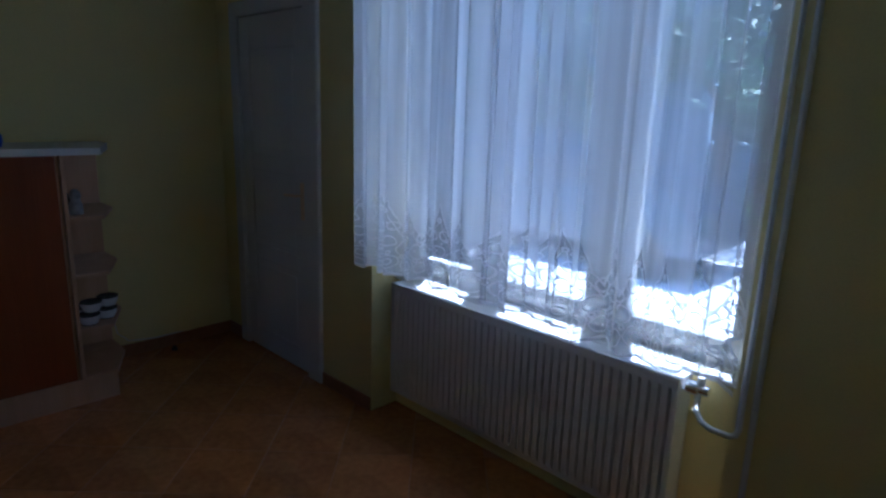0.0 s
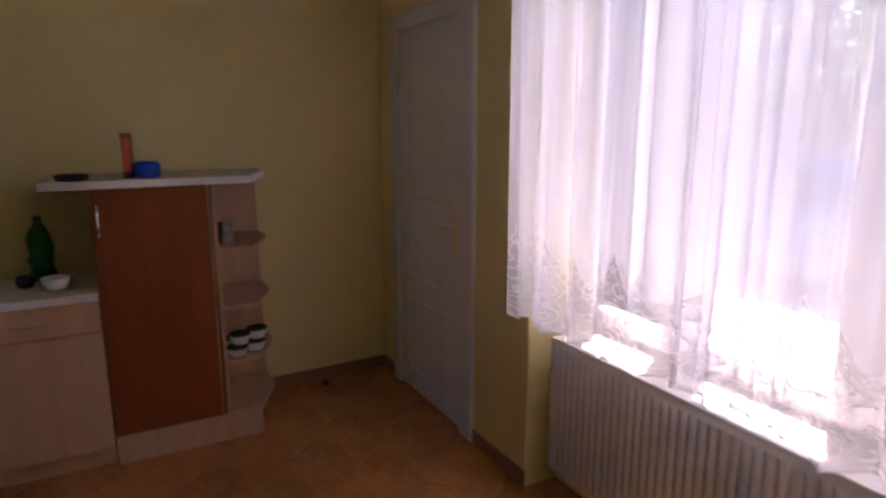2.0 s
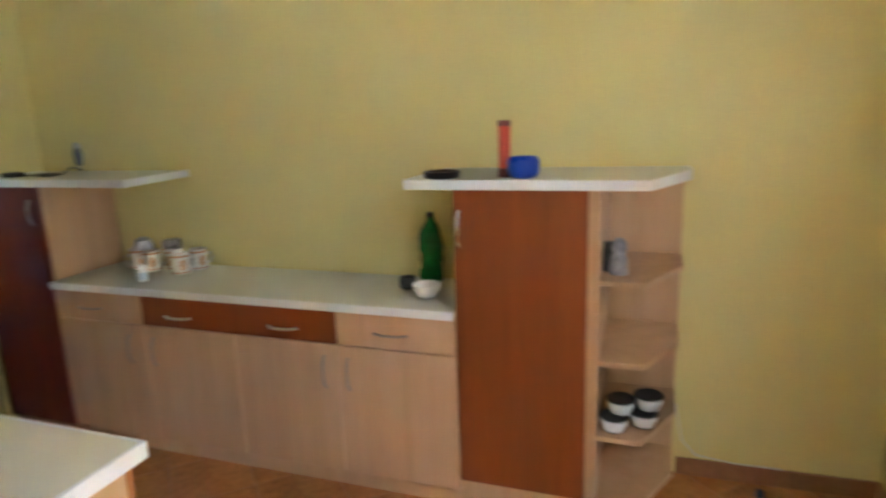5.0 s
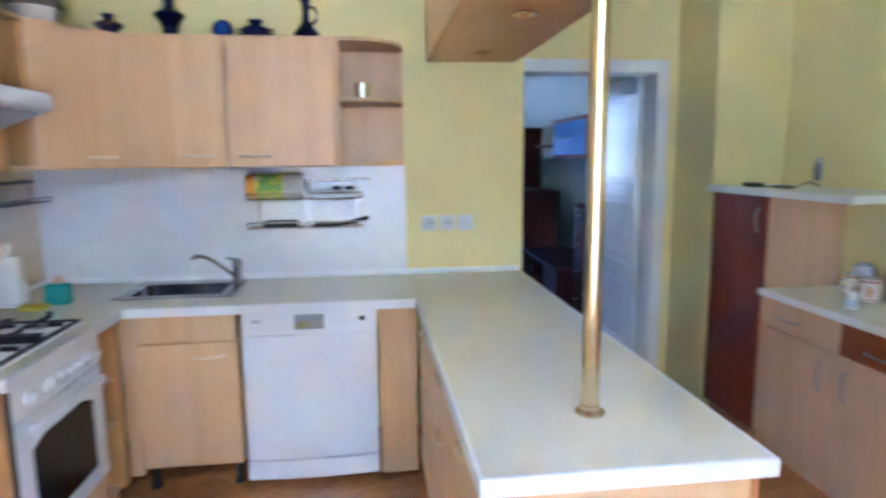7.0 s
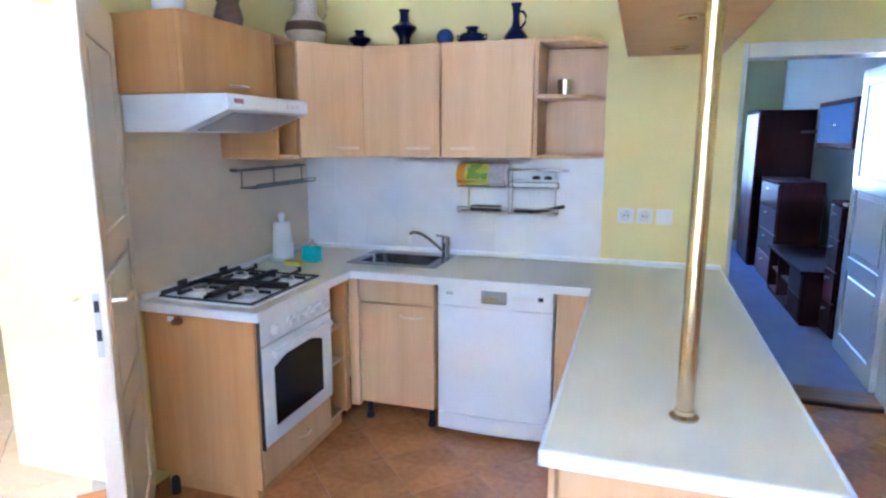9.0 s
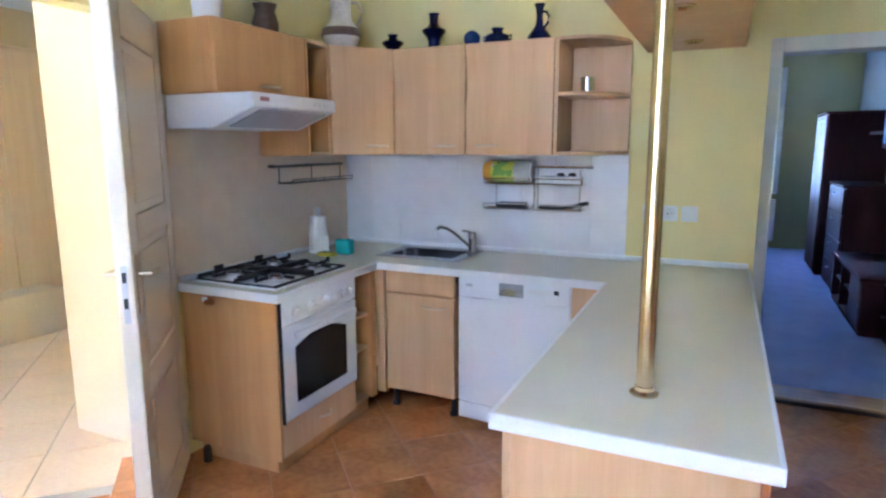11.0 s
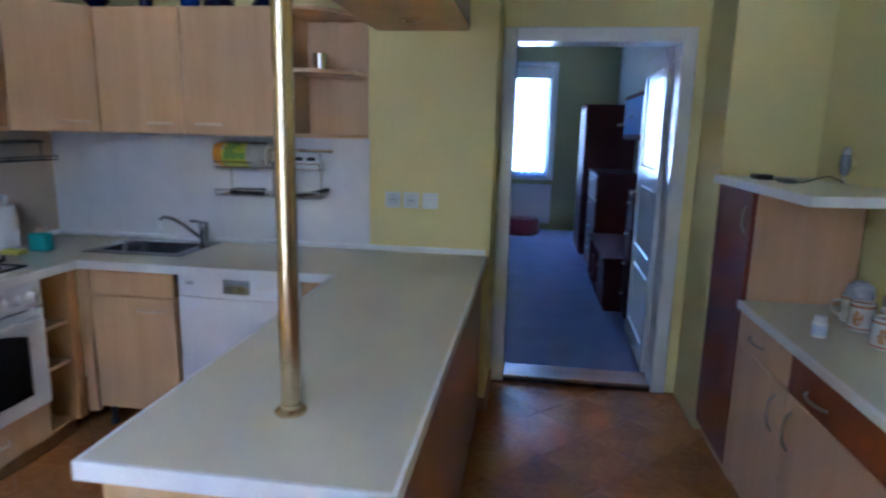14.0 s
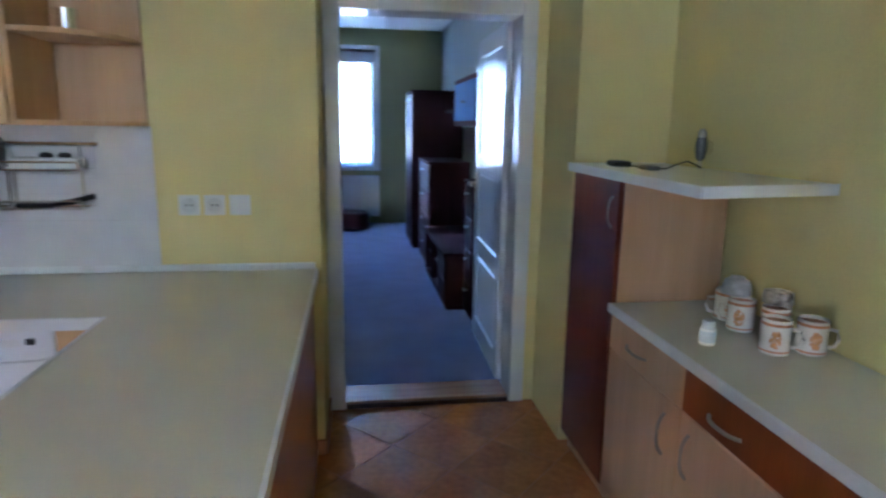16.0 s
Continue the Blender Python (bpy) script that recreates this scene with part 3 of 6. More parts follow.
edging(north_top, (P0, PS + 0.012), (P1, PS + 0.012), (0, -1))
edging(north_top, (P1 - 0.012, PS + 0.012), (P1 - 0.012, -0.002), (1, 0))
for a in ((X0, P1 - 0.01, -0.02, 0.0), (X0, X0 + 0.02, -1.443, -0.02)):
    part("upstand", B(*a, CT, CT + 0.028, bevel=0.006), EDGE, north_top, "white rounded sealing strip")

# cooker unit on the west wall
ck = thing("cooker_cabinet", (1.42, -1.44, 0), "beech cabinet housing the white built-in oven", "cabinet")
part("side_panel", B(X0 + 0.004, 1.985, -1.436, -1.418, 0.075, CT - 0.04, bevel=0.002), BEECH_SHADED, ck)
part("side_panel", B(X0 + 0.004, 1.97, -0.815, -0.80, 0.075, CT - 0.04, bevel=0.002), BEECH_SHADED, ck)
part("plinth", B(X0 + 0.05, 1.94, -1.41, -0.62, 0.0, 0.078, bevel=0.002), BEECH_SHADED, ck)
part("back_panel", B(X0 + 0.004, X0 + 0.016, -1.417, -0.816, 0.08, CT - 0.04), BEECH_SHADED, ck)
dr = part("drawer_front", B(1.965, 1.985, -1.412, -0.818, 0.085, 0.252, bevel=0.003), BEECH, ck)
bow_handle(dr, (1.985, -1.10, 0.18), (0, 1, 0), (1, 0, 0), 0.10)
part("foot", S([(0.02, 0.0), (0.02, 0.06), (0.012, 0.08)], (1.55, -1.46, 0), 12), RUBBER, ck, "black plastic levelling foot")
part("gas_tap", S([(0.013, -0.03), (0.013, 0), (0.009, 0.004)], (1.617, -1.44, 0.80), 14, "y"), RED_BRASS, ck, "reddish brass gas tap in the side panel", True)
part("gas_tap_ring", S([(0.013, 0.0), (0.020, 0.0), (0.020, -0.010), (0.013, -0.012)], (1.617, -1.436, 0.80), 18, "y"), RED_BRASS, ck, "worn brass collar round the gas tap", True)
part("gas_tap_label", B(1.56, 1.59, -1.439, -1.436, 0.792, 0.814), PLASTIC_W, ck, "small white sticker")
part("side_seam", B(1.95, 1.998, -1.4140, -1.4105, 0.25, 0.828), RUBBER, ck, "dark seam beside the oven")
ov = thing("oven", (1.99, -1.41, 0.255), "white built-in oven with dark arched glass door", "oven")
part("body", B(1.46, 1.975, -1.405, -0.822, 0.258, 0.825), ENAMEL, ov)
part("control_panel", B(1.975, 2.0, -1.41, -0.818, 0.712, 0.826, bevel=0.006, seg=2), ENAMEL, ov)
bm = B(1.975, 2.0, -1.41, -0.818, 0.26, 0.705, bevel=0.006, seg=2)
door = part("oven_door", bm, ENAMEL, ov)
bm = bmesh.new()
outl = [(-1.327, 0.332), (-0.918, 0.332)]
outl += [(-0.918 - 0.409 * k / 10, 0.595 + 0.045 * math.sin(math.pi * k / 10)) for k in range(11)]
va = [bm.verts.new((2.0, y, z)) for y, z in outl]
vb = [bm.verts.new((2.004, y, z)) for y, z in outl]
bm.faces.new(vb)
for i in range(len(outl)):
    j = (i + 1) % len(outl)
    bm.faces.new((va[i], va[j], vb[j], vb[i]))
bmesh.ops.recalc_face_normals(bm, faces=bm.faces)
part("oven_glass", bm, BLACK_GLASS, door, "black arched oven window")
bm = B(2.0, 2.03, -1.34, -1.31, 0.655, 0.675, bevel=0.004)
box(bm, 2.0, 2.03, -0.92, -0.89, 0.655, 0.675, bevel=0.004)
box(bm, 2.022, 2.04, -1.36, -0.87, 0.65, 0.678, bevel=0.007, seg=2)
part("oven_handle", bm, ENAMEL, door, "white bar handle")
for y in (-1.316, -1.201, -1.138, -1.075, -1.012, -0.949, -0.885):
    part("knob", S([(0.026, 0), (0.026, 0.012), (0.018, 0.016), (0.017, 0.028), (0.0, 0.029)], (2.0, y, 0.762), 18, "x"), PLASTIC_W, ov, "white control knob", True)
# open corner shelf between oven and sink cabinet
sh = thing("open_shelf_unit", (1.8, -0.79, 0), "narrow open beech shelf unit beside the oven", "shelf")
part("back_panel", B(1.50, 1.515, -0.797, -0.625, 0.08, CT - 0.04), BEECH_SHADED, sh)
part("side_panel", B(1.50, 1.982, -0.64, -0.587, 0.08, CT - 0.04, bevel=0.002), BEECH_SHADED, sh)
for z in (0.09, 0.385, 0.575):
    part("shelf", B(1.515, 1.965, -0.797, -0.642, z - 0.008, z + 0.008, bevel=0.002), BEECH, sh)

# gas hob
hb = thing("gas_hob", (1.70, -1.10, CT), "white gas hob with black cast iron grates", "hob")
part("tray", B(1.462, 1.955, -1.39, -0.815, CT, CT + 0.008, bevel=0.006, seg=2), ENAMEL, hb)
BURNERS = ((1.578, -1.245, 0.040), (1.835, -1.245, 0.026), (1.578, -0.955, 0.026), (1.835, -0.955, 0.032))
CAP_ENAMEL = mat("grey_burner_enamel", (0.07, 0.07, 0.075), 0.35)
rim = bmesh.new()
for x0, x1, y0, y1 in ((1.470, 1.947, -1.382, -1.377), (1.470, 1.947, -0.828, -0.823), (1.470, 1.475, -1.377, -0.828), (1.942, 1.947, -1.377, -0.828)):
    box(rim, x0, x1, y0, y1, CT + 0.008, CT + 0.0105)
part("tray_rim", rim, BLACK, hb, "thin black rubber seal")
for cx, cy, r in BURNERS:
    part("burner_dish", S([(0.098, 0.0), (0.094, 0.003), (0.07, 0.004), (r + 0.012, 0.009), (0, 0.009)], (cx, cy, CT + 0.008), 28), ENAMEL, hb, "pale enamelled burner dish", True)
    bu = part("burner", S([(r + 0.008, 0.0), (r + 0.006, 0.008), (r - 0.004, 0.012), (0, 0.012)], (cx, cy, CT + 0.016), 24), STEEL, hb, "steel burner ring", True)
    part("burner_cap", S([(r * 0.8, 0.012), (r * 0.8, 0.018), (r * 0.6, 0.021), (0, 0.022)], (cx, cy, CT + 0.016), 20), CAP_ENAMEL, bu, "dark enamelled burner cap", True)
for cy, side in ((-1.245, -1), (-0.955, 1)):
    bm = bmesh.new()
    z = CT + 0.034
    gx0, gx1, gy0, gy1 = 1.482, 1.935, cy - 0.132, cy + 0.132
    inner = gy1 if side < 0 else gy0
    outer = gy0 if side < 0 else gy1
    box(bm, gx0, gx1, inner - 0.012, inner + 0.012, z - 0.022, z + 0.003, bevel=0.003)
    box(bm, gx0, gx1, outer - 0.004, outer + 0.004, z - 0.025, z - 0.017, bevel=0.002)
    box(bm, gx0 - 0.007, gx0 + 0.007, gy0, gy1, z - 0.018, z, bevel=0.003)
    box(bm, gx1 - 0.004, gx1 + 0.004, gy0, gy1, z - 0.025, z - 0.017, bevel=0.002)
    box(bm, 1.6925, 1.7205, gy0 + 0.03, gy1 - 0.03, z - 0.022, z + 0.003, bevel=0.003)
    box(bm, 1.7015, 1.7115, gy0, gy1, z - 0.020, z - 0.004, bevel=0.002)
    for x in (gx0, gx1):
        for y in (gy0, gy1):
            box(bm, x - 0.006, x + 0.006, y - 0.006, y + 0.006, CT + 0.007, z - (0.014 if x == gx0 else 0.018))
    for cx in (1.578, 1.835):
        for dx, dy in ((1, 0), (-1, 0), (0, 1), (0, -1)):
            x0, x1 = sorted((cx + dx * 0.052, cx + dx * 0.112)) if dx else (cx - 0.0045, cx + 0.0045)
            y0, y1 = sorted((cy + dy * 0.052, cy + dy * 0.128)) if dy else (cy - 0.0045, cy + 0.0045)
            box(bm, x0, x1, y0, y1, z - 0.010, z + 0.005, bevel=0.002)
        # upturned stop at the outer end of the arm
        box(bm, cx - 0.009, cx + 0.009, outer - 0.006, outer + 0.006, z - 0.010, z + 0.018, bevel=0.003)
    box(bm, gx0 - 0.005, gx0 + 0.005, cy - 0.03, cy + 0.03, z, z + 0.022, bevel=0.003)
    part("grate", bm, BLACK, hb, "black cast iron pan grate")

# sink cabinet, dishwasher, filler
sc = thing("sink_cabinet", (2.24, -0.3, 0), "beech sink base cabinet with a false drawer front", "cabinet")
part("body", B(2.0, 2.468, -0.55, -0.03, 0.125, CT - 0.17), BEECH_SHADED, sc)
part("corner_strip", B(1.985, 2.038, -0.585, -0.55, 0.10, CT - 0.042, bevel=0.002), BEECH, sc)
part("drawer_front", B(2.042, 2.466, -0.572, -0.552, 0.70, 0.826, bevel=0.003), BEECH, sc)
d = part("cabinet_door", B(2.042, 2.466, -0.572, -0.552, 0.125, 0.692, bevel=0.003), BEECH, sc)
bow_handle(d, (2.345, -0.572, 0.635), (1, 0, 0), (0, -1, 0), 0.13)
for x in (2.06, 2.43):
    part("foot", S([(0.022, 0.0), (0.022, 0.02), (0.015, 0.03), (0.015, 0.126)], (x, -0.50, 0), 12), RUBBER, sc, "black plastic foot")
dw = thing("dishwasher", (2.78, -0.3, 0), "white freestanding dishwasher under the worktop", "dishwasher")
part("body", B(2.484, 3.082, -0.55, -0.02, 0.03, CT - 0.045, bevel=0.004), ENAMEL, dw)
bm = bmesh.new()
rows = []
for k in range(13):
    x = 2.486 + 0.594 * k / 12
    bow = 0.018 * (1 - ((k - 6) / 6) ** 2)
    rows.append((x, -0.566 - bow))
for z0, z1, nm in ((0.035, 0.125, "kick_panel"), (0.132, 0.715, "dishwasher_door"), (0.718, 0.824, "control_panel")):
    out = [(2.486, -0.55)] + rows + [(3.080, -0.55)]
    p = part(nm, prism(out, z0, z1, 0.003), ENAMEL, dw)
    if nm == "control_panel":
        part("grip_recess", B(2.72, 2.85, -0.5875, -0.575, 0.742, 0.81, bevel=0.004), mat("grey_recess", (0.30, 0.32, 0.35), 0.4), p, "grey recessed door grip")
        bm = bmesh.new()
        bow = [(2.724 + 0.0122 * k, -0.589 - 0.006 * math.sin(math.pi * k / 10)) for k in range(11)]
        low = [bm.verts.new((x, y, 0.746)) for x, y in bow]
        high = [bm.verts.new((x, y + 0.004, 0.783)) for x, y in bow]
        for k in range(10):
            bm.faces.new((low[k], low[k + 1], high[k + 1], high[k]))
        bmesh.ops.solidify(bm, geom=bm.faces[:], thickness=0.002)
        part("grip_lip", bm, CHROME, p, "bright curved grip lip", True)
        part("programme_buttons", B(2.875, 2.99, -0.583, -0.578, 0.768, 0.79, bevel=0.001), PLASTIC_W, p)
        part("display", B(3.005, 3.03, -0.578, -0.571, 0.772, 0.792), BLACK, p, "small dark indicator")
        part("maker_badge", B(2.535, 2.57, -0.578, -0.574, 0.775, 0.79), STEEL, p)
solid("filler_panel", B(3.092, 3.262, -0.572, -0.552, 0.03, CT - 0.042, bevel=0.002), BEECH, "beech filler panel between dishwasher and peninsula", "panel")

# peninsula units
pn = thing("peninsula_cabinet", (3.55, -1.2, 0), "beech peninsula cabinet with drawers on the kitchen side", "cabinet")
part("end_panel", B(P0 + 0.047, P1 - 0.043, -2.150, -2.132, 0.0, CT - 0.04, bevel=0.002), BEECH, pn)
part("back_panel", B(P1 - 0.042, P1 - 0.024, -2.150, -0.004, 0.0, CT - 0.04, bevel=0.002), BROWN_PANEL, pn, "glossy reddish brown back panel towards the aisle")
part("body", B(3.297, P1 - 0.044, -2.112, -0.575, 0.09, CT - 0.04), BEECH_SHADED, pn)
part("plinth", B(3.32, 3.82, -2.125, -0.60, 0.0, 0.09), BEECH_SHADED, pn)
ys = (-2.126, -1.62, -1.11, -0.60)
for a, b in zip(ys, ys[1:]):
    for z0, z1 in ((0.10, 0.36), (0.366, 0.62), (0.626, 0.826)):
        d = part("drawer_front", B(3.275, 3.294, a + 0.003, b - 0.003, z0, z1, bevel=0.003), BEECH, pn)
        bow_handle(d, (3.275, (a + b) / 2, z1 - 0.05), (0, 1, 0), (-1, 0, 0), 0.11, thick=0.005, deep=0.016)
pole = thing("brass_pole", (3.583, -1.902, CT), "polished brass pole from peninsula worktop to hanging cabinet", "pole")
part("tube", S([(0.0215, 0.0), (0.0215, 1.078)], (3.583, -1.902, CT), 24), BRASS, pole, "", True)
part("base_collar", S([(0.036, 0.0), (0.036, 0.005), (0.031, 0.009), (0.0245, 0.012), (0.0235, 0.022), (0.0215, 0.024)], (3.583, -1.902, CT), 24), BRASS, pole, "brass base flange", True)

# hanging cabinet above the peninsula
hc = thing("hanging_cabinet", (3.57, -1.1, 1.946), "beech hanging cabinet over the peninsula with dark sides", "cabinet")
part("bottom_panel", B(3.355, 3.785, -2.10, -0.25, 1.948, 1.966, bevel=0.002), BEECH_SHADED, hc)
part("side_panel", B(3.768, 3.786, -2.10, -0.25, 1.967, 2.66, bevel=0.002), MAHOGANY, hc, "dark red side panel")
part("side_panel", B(3.354, 3.372, -2.10, -0.25, 1.967, 2.66, bevel=0.002), BEECH, hc)
part("end_panel", B(3.373, 3.767, -0.268, -0.25, 1.967, 2.66), BEECH_SHADED, hc)
part("end_panel", B(3.373, 3.767, -2.10, -2.082, 1.967, 2.66), BEECH, hc)
part("top_panel", B(3.355, 3.785, -2.10, -0.25, 2.661, 2.72), BEECH, hc)
for y in (-0.54, -1.27):
    part("spotlight", S([(0.03, 0.0), (0.042, -0.002), (0.042, -0.007), (0.032, -0.010), (0.028, -0.002)], (3.575, y, 1.948), 20), BRASS, hc, "recessed brass spotlight, unlit", True)

# wall cabinets
UZ0, UZ1, UY = 1.455, 2.046, -0.33


def wall_unit(name, x0, x1, label, handle_x):
    u = thing(name, ((x0 + x1) / 2, -0.15, UZ0), label, "wall cabinet", "beech wall cabinets")
    part("body", B(x0 + 0.0045, x1 - 0.0045, UY + 0.021, -0.003, UZ0, UZ1, bevel=0.002), BEECH_SHADED, u)
    d = part("cabinet_door", B(x0 + 0.004, x1 - 0.004, UY, UY + 0.019, UZ0 + 0.002, UZ1 - 0.002, bevel=0.003), BEECH, u)
    bow_handle(d, (handle_x, UY, UZ0 + 0.05), (1, 0, 0), (0, -1, 0), 0.13)
    return u


wall_unit("wall_cabinet", 1.975, 2.424, "beech wall cabinet with one door above the sink", 2.30)
wall_unit("wall_cabinet", 2.424, 2.915, "beech wall cabinet with one door above the dishwasher", 2.55)
u = thing("corner_wall_cabinet", (1.6, -0.2, UZ0), "diagonal beech corner wall cabinet", "wall cabinet", "beech wall cabinets")
part("body", prism([(X0 + 0.003, -0.003), (X0 + 0.003, -0.615), (1.735, -0.615), (1.967, -0.321), (1.967, -0.003)], UZ0, UZ1, 0.002), BEECH_SHADED, u)
dv = Vector((1.972 - 1.735, 0.30, 0)).normalized()
nv = Vector((dv.y, -dv.x, 0))
c0, c1 = Vector((1.737, -0.613, 0)) + nv * 0.002, Vector((1.965, -0.3245, 0)) + nv * 0.002
q = [c0, c1, c1 + nv * 0.019, c0 + nv * 0.019]
d = part("cabinet_door", prism([(v.x, v.y) for v in q], UZ0 + 0.002, UZ1 - 0.002, 0.003), BEECH, u)
bow_handle(d, tuple(c0.lerp(c1, 0.72) + nv * 0.019 + Vector((0, 0, UZ0 + 0.05))), tuple(dv), tuple(nv), 0.13)
# open end shelf with rounded front
u = thing("open_wall_shelf", (3.08, -0.15, UZ0), "open beech end shelf with curved shelves", "wall shelf", "beech wall cabinets")
part("side_panel", B(2.917, 2.935, UY, -0.003, UZ0, UZ1, bevel=0.002), BEECH, u)
part("back_panel", B(2.936, 3.25, -0.02, -0.003, UZ0, UZ1, bevel=0.002), BEECH, u)
arc = [(2.936, -0.021), (2.936, UY)] + [(2.936 + 0.08 + 0.234 * math.sin(a), UY + 0.309 - 0.309 * math.cos(a)) for a in [math.pi / 2 * k / 8 for k in range(9)]]
for z in (UZ0, 1.755, UZ1 - 0.018):
    part("shelf", prism(arc, z, z + 0.018, 0.002), BEECH, u)
# units above the hob
u = thing("hood_cabinet", (1.58, -1.1, 1.75), "beech cabinet above the cooker hood", "wall cabinet", "beech wall cabinets")
part("body", B(X0 + 0.003, 1.73, -1.46, -0.84, 1.735, UZ1, bevel=0.002), BEECH_SHADED, u)
# Hood door takes the shade-darkened beech, unlike the other doors.
d = part("cabinet_door", B(1.732, 1.752, -1.458, -0.842, 1.737, UZ1 - 0.002, bevel=0.003), BEECH_SHADED, u)
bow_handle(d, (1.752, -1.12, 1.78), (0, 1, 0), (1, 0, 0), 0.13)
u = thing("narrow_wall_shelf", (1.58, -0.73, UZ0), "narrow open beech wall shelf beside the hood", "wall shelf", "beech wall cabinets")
part("side_panel", B(X0 + 0.003, 1.752, -0.838, -0.82, UZ0, UZ1, bevel=0.002), BEECH_SHADED, u)
part("back_panel", B(X0 + 0.003, X0 + 0.015, -0.819, -0.636, UZ0, UZ1), BEECH_SHADED, u)
part("side_panel", B(X0 + 0.003, 1.735, -0.635, -0.62, UZ0, UZ1, bevel=0.002), BEECH_SHADED, u)
for z in (UZ0, UZ1 - 0.018):
    part("shelf", B(X0 + 0.016, 1.75, -0.819, -0.636, z, z + 0.018, bevel=0.002), BEECH, u)
# hood
hd = thing("cooker_hood", (1.65, -1.13, 1.58), "white slim cooker hood with grey filter underneath", "cooker hood")
bm = bmesh.new()
prof = [(X0 + 0.003, 1.733), (1.925, 1.731), (1.935, 1.722), (1.935, 1.672), (1.72, 1.592), (1.70, 1.585), (X0 + 0.003, 1.585)]
for y in (-1.444, -0.848):
    prof_v = [bm.verts.new((x, y, z)) for x, z in prof]
    bm.faces.new(prof_v)
bm.verts.ensure_lookup_table()
n = len(prof)
for i in range(n):
    j = (i + 1) % n
    bm.faces.new((bm.verts[i], bm.verts[j], bm.verts[n + j], bm.verts[n + i]))
bmesh.ops.recalc_face_normals(bm, faces=bm.faces)
bmesh.ops.bevel(bm, geom=bm.edges[:], offset=0.005, segments=2, affect="EDGES")
part("hood_body", bm, ENAMEL, hd)
bm = bmesh.new()
vs = [bm.verts.new(p) for p in ((1.735, -1.38, 1.5945), (1.735, -0.91, 1.5945), (1.915, -0.91, 1.661), (1.915, -1.38, 1.661))]
vs2 = [bm.verts.new(v.co + Vector((0.002, 0, -0.006))) for v in vs]
bm.faces.new(vs2)
for i in range(4):
    bm.faces.new((vs[i], vs[(i + 1) % 4], vs2[(i + 1) % 4], vs2[i]))
bmesh.ops.recalc_face_normals(bm, faces=bm.faces)
part("filter", bm, mat("grey_filter", (0.42, 0.43, 0.44), 0.5, fine=300, vary=0.2), hd, "grey filter grille")
part("maker_badge", B(1.935, 1.937, -1.40, -1.345, 1.695, 1.712), mat("badge_red", (0.42, 0.22, 0.20), 0.4), hd)
for y in (-1.02, -0.98, -0.94):
    part("switch", B(1.935, 1.940, y - 0.012, y + 0.012, 1.69, 1.71, bevel=0.002), PLASTIC_W, hd)

# sink and tap
sk = thing("kitchen_sink", (2.2, -0.33, CT), "stainless steel inset sink with a drainer edge", "sink")
bm = bmesh.new()
box(bm, 1.90, 2.43, -0.44, -0.385, CT, CT + 0.005, bevel=0.002)
box(bm, 1.90, 2.43, -0.125, -0.035, CT, CT + 0.005, bevel=0.002)
box(bm, 1.90, 1.965, -0.385, -0.125, CT, CT + 0.005, bevel=0.002)
box(bm, 2.365, 2.43, -0.385, -0.125, CT, CT + 0.005, bevel=0.002)
SINK = mat("worn_sink_steel", (0.44, 0.44, 0.46), 0.26, 0.9, fine=120, vary=0.08, bump=0.02)
part("rim", bm, SINK, sk)
bm = bmesh.new()
for a in ((1.962, 1.965, -0.388, -0.122), (2.365, 2.368, -0.388, -0.122), (1.965, 2.365, -0.388, -0.385), (1.965, 2.365, -0.125, -0.122)):
    box(bm, *a, CT - 0.14, CT + 0.0045)
box(bm, 1.965, 2.365, -0.385, -0.125, CT - 0.143, CT - 0.138)
part("bowl", bm, SINK, sk, "steel basin")
part("drain", S([(0.032, 0.0), (0.032, 0.003), (0.02, 0.004), (0, 0.002)], (2.16, -0.25, CT - 0.138), 18), CHROME, sk, "", True)
TAP = mat("dark_chrome", (0.36, 0.36, 0.38), 0.22, 1.0, fine=60, vary=0.04, bump=0.0, rough_vary=0.02)
tp = thing("tap", (2.40, -0.16, CT + 0.005), "chrome single-lever kitchen tap", "tap")
part("tap_body", S([(0.030, 0), (0.030, 0.006), (0.023, 0.012), (0.022, 0.075), (0.024, 0.08), (0.024, 0.115), (0.018, 0.127), (0.0, 0.13)], (2.40, -0.16, CT + 0.005), 18), TAP, tp, "", True)
part("spout", T([(2.40, -0.16, CT + 0.03), (2.36, -0.185, CT + 0.075), (2.31, -0.21, CT + 0.125), (2.27, -0.235, CT + 0.155), (2.235, -0.255, CT + 0.165), (2.218, -0.265, CT + 0.15)], 0.0085, 10), TAP, tp, "", True)
part("nozzle", S([(0.010, 0.10), (0.012, 0.104), (0.012, 0.142), (0.009, 0.148)], (2.217, -0.266, CT), 14), PLASTIC_W, tp, "white spray nozzle", True)
part("lever", T([(2.40, -0.16, CT + 0.125), (2.385, -0.20, CT + 0.140), (2.37, -0.24, CT + 0.148)], 0.006, 8), TAP, tp, "", True)

# ---- sideboard along the east wall ----
SF, ST = 4.99, 0.837


PEWTER = mat("dull_pewter", (0.38, 0.32, 0.27), 0.42, 0.6, fine=90, vary=0.08, bump=0.0)


def side_door(u, y0, y1, z0, z1, material, hy=None, hz=None, vertical=True, nm="cabinet_door"):
    d = part(nm, B(SF, SF + 0.019, y0 + 0.002, y1 - 0.002, z0, z1, bevel=0.003), material, u)
    if hy is not None:
        bow_handle(d, (SF, hy, hz), (0, 0, 1) if vertical else (0, 1, 0), (-1, 0, 0), 0.14, STEEL if material is CHERRY else PEWTER, thick=0.0052, deep=0.021)
    return d


